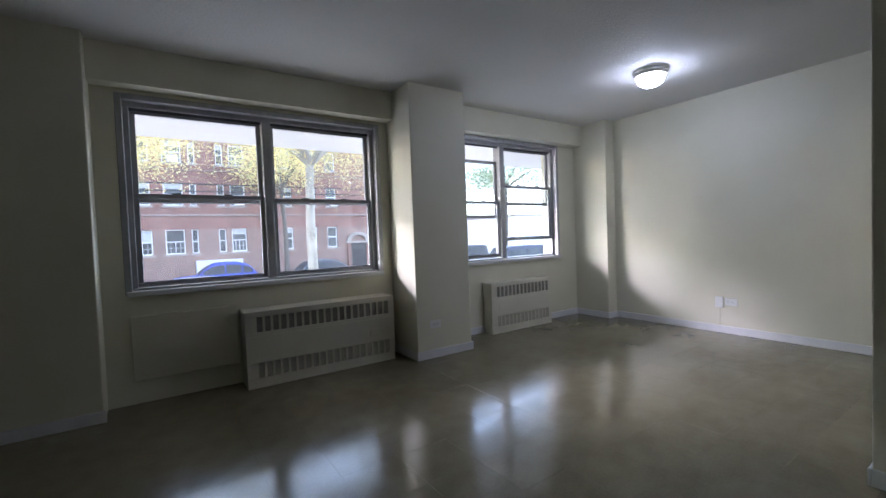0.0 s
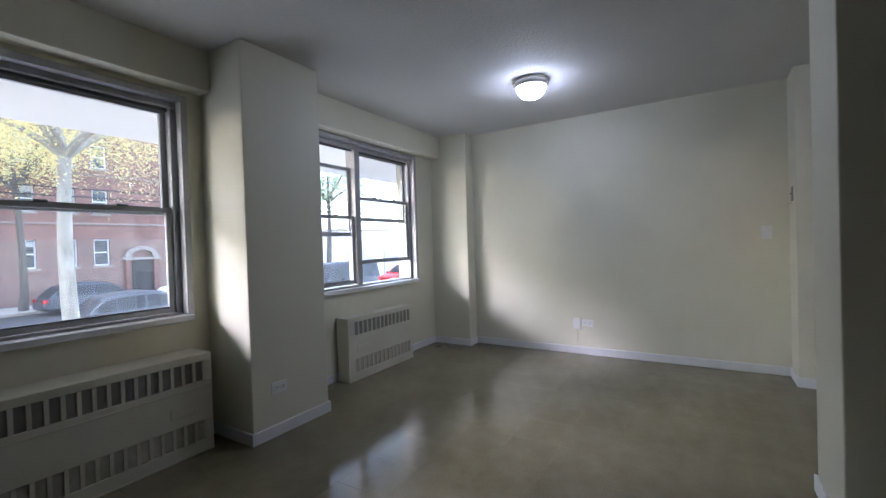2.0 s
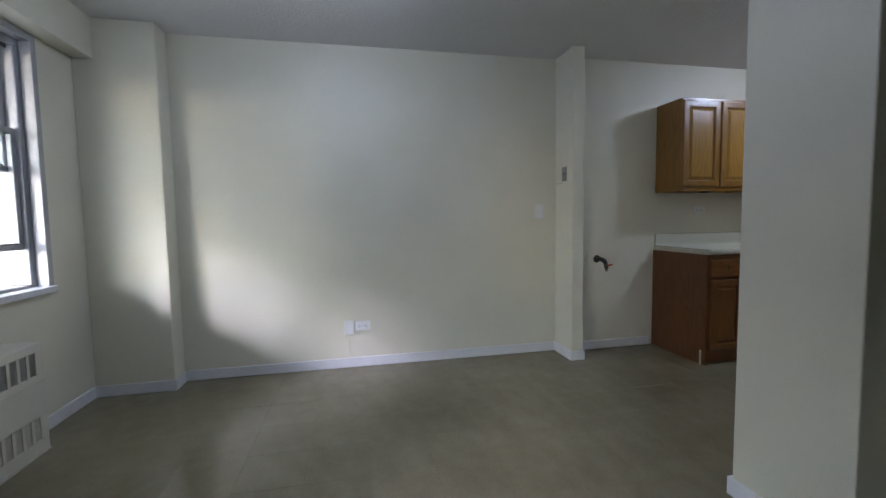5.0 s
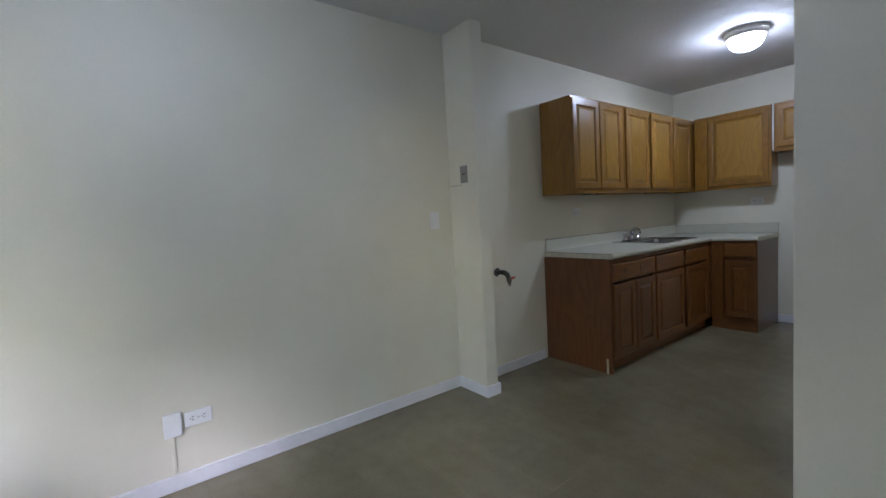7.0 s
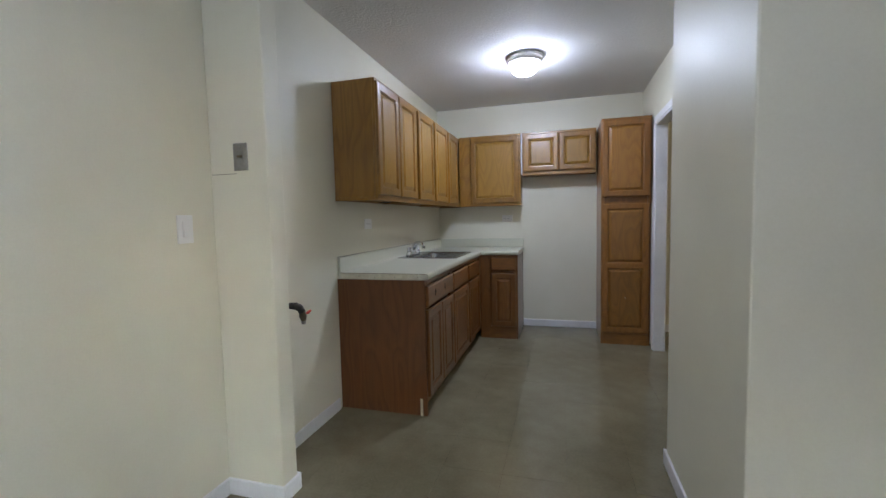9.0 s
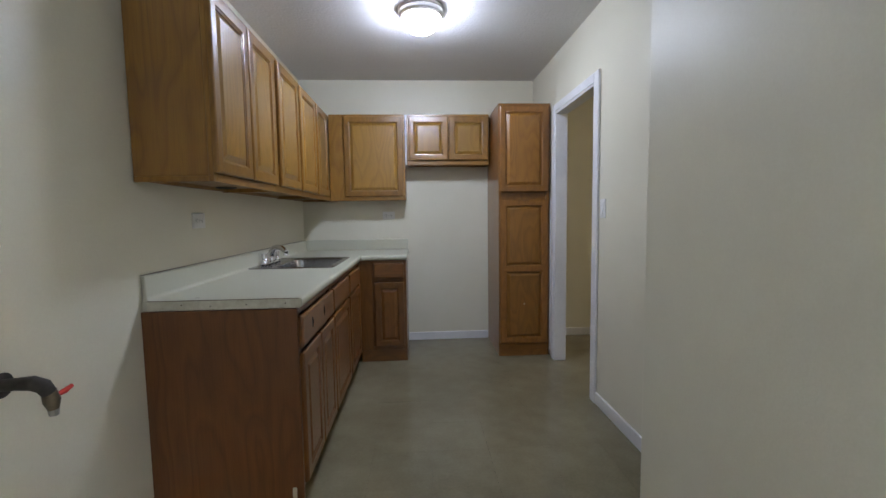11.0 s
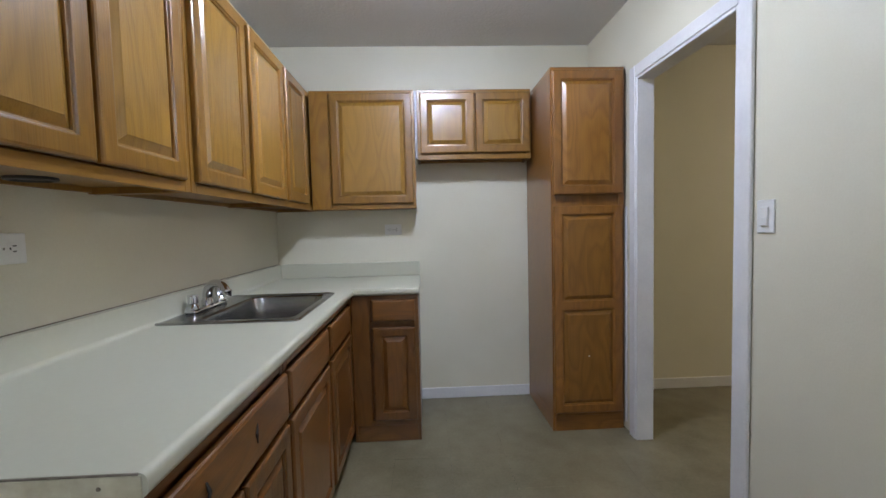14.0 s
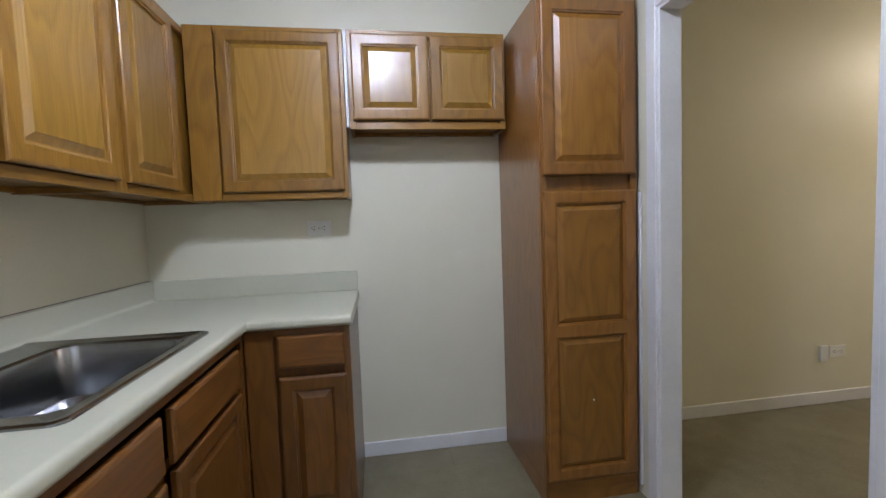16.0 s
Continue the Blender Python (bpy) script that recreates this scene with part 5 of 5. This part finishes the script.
    for nm, (fa, ka), (fb, kb) in (("windscreen", st[0], st[2] if not van else st[1]), ("rear_window", st[-1], st[-3] if not van else st[-2])):
        bm = bmesh.new()
        rows_ = []
        for q in (0.12, 0.5, 0.90):
            f = fa + (fb - fa) * q
            k = height_at(f)
            d = 0.012 * (-1 if nm == "windscreen" else 1)
            rows_.append([bm.verts.new((X(f) + facing * d, y + s * half(k) * 0.80, g + belt - 0.004 + rise * k)) for s in (-1, 1)])
        for p, q in zip(rows_, rows_[1:]):
            bm.faces.new((p[0], p[1], q[1], q[0]))
        part(nm, bm, M_CARGLASS, c)
    for f in (0.18, 0.80):
        for s in (-1, 1):
            yy = y + s * (W / 2 - 0.10)
            wh = part("wheel", lathe(bmesh.new(), [(0.20, -0.11), (0.31, -0.11), (0.335, -0.08), (0.335, 0.08), (0.31, 0.11), (0.20, 0.11)], (X(f), yy, g + 0.335), 24, "y"), M_TYRE, c)
            part("rim", lathe(bmesh.new(), [(0.0, -0.112), (0.06, -0.116), (0.20, -0.104), (0.20, 0.104), (0.06, 0.116), (0.0, 0.112)], (X(f), yy, g + 0.335), 10, "y"), M_RIM, wh)
    for s in (-1, 1):
        a = sorted((X(0.008), X(0.05)))
        part("headlight", box(a[0], a[1], y + s * 0.60 - 0.17, y + s * 0.60 + 0.17, g + 0.62 * belt, g + 0.78 * belt, bevel=0.02), M_HEAD, c)
        a = sorted((X(0.955), X(0.996)))
        part("tail_light", box(a[0], a[1], y + s * 0.62 - 0.17, y + s * 0.62 + 0.17, g + 0.70 * belt, g + 0.90 * belt, bevel=0.02), M_TAIL, c)
        a = sorted((X(0.31), X(0.34)))
        part("mirror", box(a[0], a[1], y + s * (W / 2 + 0.06) - 0.08, y + s * (W / 2 + 0.06) + 0.08, g + belt, g + belt + 0.13, bevel=0.03), paint, c)
    return c


def paint(name, rgb, metal=0.2):
    return surface(name, rgb, tuple(v * 1.1 + 0.004 for v in rgb), 3, 0.45, metal=metal, coat=0.05, spec=0.3)


P_BLUE = paint("blue_car_paint", (0.025, 0.05, 0.28))
P_SILVER = paint("silver_car_paint", (0.22, 0.225, 0.24), 0.5)
P_DARK = paint("dark_car_paint", (0.03, 0.033, 0.045))
P_WHITE = paint("white_car_paint", (0.75, 0.75, 0.76), 0.0)
P_RED = paint("red_car_paint", (0.42, 0.02, 0.02))
P_GREY = paint("grey_car_paint", (0.07, 0.075, 0.085), 0.4)
car(2.9, 27.0, 4.5, 1.66, P_BLUE, "blue hatchback parked before the brick building", 1)
car(9.6, 27.1, 4.6, 1.48, P_GREY, "grey saloon parked before the brick building", -1)
car(14.9, 27.0, 4.5, 1.50, P_WHITE, "white saloon parked near the arched entrance", 1)
car(20.4, 27.0, 4.7, 1.85, P_DARK, "dark van parked across the street", 1, True)
car(-3.4, 27.0, 4.5, 1.5, P_SILVER, "silver saloon parked before the brick building", 1)
car(1.9, 18.4, 4.6, 1.47, P_SILVER, "silver saloon parked at the near kerb", -1)
car(8.2, 18.4, 4.6, 1.45, P_GREY, "dark grey saloon parked at the near kerb", -1)
car(18.3, 18.4, 4.9, 1.95, P_DARK, "dark blue van parked at the near kerb", 1, True)
car(24.4, 18.4, 4.5, 1.50, P_RED, "red car parked at the near kerb", 1)
car(30.2, 18.4, 4.6, 1.60, P_DARK, "dark car parked at the near kerb", 1)


# ---- trees ----
def tree(x, y, top, r, bark, leaf, spread, count, label, seed, limbs=7, low=2.4, leafsize=0.085):
    rg = random.Random(seed)
    th = thing("tree", x, y, GZ0, label, "tree", "street trees")
    fork = GZ0 + (top - GZ0) * 0.60
    pts = [(x, y, GZ0)]
    for i in range(1, 8):
        f = i / 7
        pts.append((x + 0.10 * math.sin(3.1 * f + seed) - 0.05 * f * f * (seed % 2), y + 0.10 * math.cos(2.3 * f), GZ0 + (fork - GZ0) * f))
    part("trunk", tube(bmesh.new(), pts, [r * 1.25] + [r * (1 - 0.28 * i / 7) for i in range(1, 8)], 14), bark, th, smooth=True)
    ends = []
    px, py, pz = pts[-1]
    for i in range(limbs):
        a = 2 * math.pi * (i + 0.3 * rg.random()) / limbs + 0.35
        reach = spread * (0.55 + 0.45 * rg.random())
        rise = (top - pz) * (0.35 + 0.6 * rg.random())
        lp = []
        for k in range(6):
            f = k / 5
            lp.append((px + reach * f * math.cos(a) + 0.1 * rg.uniform(-1, 1) * f, py + reach * f * math.sin(a), pz - 0.25 + rise * f ** 0.8))
        part("limb", tube(bmesh.new(), lp, [r * 0.52 * (1 - 0.82 * k / 5) for k in range(6)], 9), bark, th, smooth=True)
        ends += [Vector(p) for p in lp[2:]]
        for b in range(3):
            q = Vector(lp[2 + b])
            d = Vector((rg.uniform(-1, 1), rg.uniform(-1, 1), rg.uniform(-0.5, 0.7))).normalized() * spread * 0.45
            part("branch", tube(bmesh.new(), [q, q + d * 0.5 + Vector((0, 0, 0.1)), q + d], [r * 0.16, r * 0.09, r * 0.03], 6), bark, th)
            ends += [q + d * 0.6, q + d]
    verts, faces = [], []
    for _ in range(count):
        c = rg.choice(ends)
        p = c + Vector((rg.gauss(0, 1), rg.gauss(0, 1), rg.gauss(-0.65, 0.70))) * (spread * 0.165)
        if p.z < low or (p.y < y + 0.3 and abs(p.x - x) < 0.75 and rg.random() < 0.92):
            continue
        u = Vector((rg.uniform(-1, 1), rg.uniform(-1, 1), rg.uniform(-0.6, 0.6))).normalized()
        v = u.cross(Vector((rg.uniform(-1, 1), rg.uniform(-1, 1), 1))).normalized()
        s = leafsize * rg.uniform(0.6, 1.3)
        n = u.cross(v) * s * 0.18
        k = len(verts)
        verts += [p - u * s, p - v * s * 0.55 + n, p + u * s, p + v * s * 0.55 + n]
        faces += [(k, k + 1, k + 2), (k, k + 2, k + 3)]
    me = bpy.data.meshes.new("crown")
    me.from_pydata(verts, [], faces)
    me.materials.append(leaf)
    ob = new("crown", me)
    ob.parent = th
    ob.matrix_parent_inverse = Matrix.Translation(-th.location)
    return th


tree(5.25, 16.0, 8.2, 0.21, M_BARK, M_LEAF, 4.6, 30000, "pale-barked street tree with thinning yellow-green leaves", 3, low=1.7, leafsize=0.042)
tree(-2.2, 16.5, 8.0, 0.20, M_BARK, M_LEAF, 4.6, 30000, "pale-barked street tree with yellow autumn leaves", 5, low=1.2, leafsize=0.044)
tree(7.4, 29.6, 9.0, 0.17, M_BARK_DARK, M_LEAF, 3.6, 6000, "slim dark street tree before the brick building", 7, low=3.4)
tree(22.6, 24.0, 9.0, 0.20, M_BARK_DARK, M_LEAF_GREEN, 4.2, 10000, "street tree with pale green leaves further along", 12, low=2.6, leafsize=0.10)

# overhead cables on the far side
for z, s in ((3.95, 0.30), (3.55, 0.34), (4.30, 0.28)):
    pts = [(-30 + 74 * k / 14, 24.5, z + 0.2 - s * 4 * (k / 14) * (1 - k / 14)) for k in range(15)]
    solid("overhead_cable", tube(bmesh.new(), pts, 0.034, 5), M_CABLE, "black overhead cable along the street", "cable", kind="", group="overhead cables")

# ---- floor tiles ----
T = 0.3048
floor_ob = bpy.data.objects["floor"]


def tile_mesh(w, d):
    return finish(box(0.0002, w - 0.0002, 0.0002, d - 0.0002, -0.003, 0.0, bevel=0.0003), "tile", M_VINYL)


whole = tile_mesh(T, T)
spans_x = []
x = XB - T
while x > XL - T:
    spans_x.append((max(x, XL), x + T))
    x -= T
spans_y = []
y = YW - T
while y > YE - T:
    spans_y.append((max(y, YE), y + T))
    y -= T
rt = random.Random(11)
rest = bmesh.new()
count = 0
for xa, xb in spans_x:
    for ya, yb in spans_y:
        near = xa > 0.6 and (ya > 0.5 or xa > 2.9)
        if near and count < 300 and not (PX0 < xa and xb < PX1 and PY0 < ya and yb < PY1):
            full = xb - xa > T - 1e-4 and yb - ya > T - 1e-4
            ob = new("tile", whole if full else tile_mesh(xb - xa, yb - ya))
            ob.location = (xa, ya, 0)
            ob.rotation_euler = (rt.gauss(0, 0.0011), rt.gauss(0, 0.0011), 0)
            ob.parent = floor_ob
            count += 1
        else:
            add_box(rest, xa + 0.0003, xb - 0.0003, ya + 0.0003, yb - 0.0003, -0.003, 0.0)
part("tiles", rest, M_VINYL, floor_ob, "worn vinyl tiles", kind="stuff")
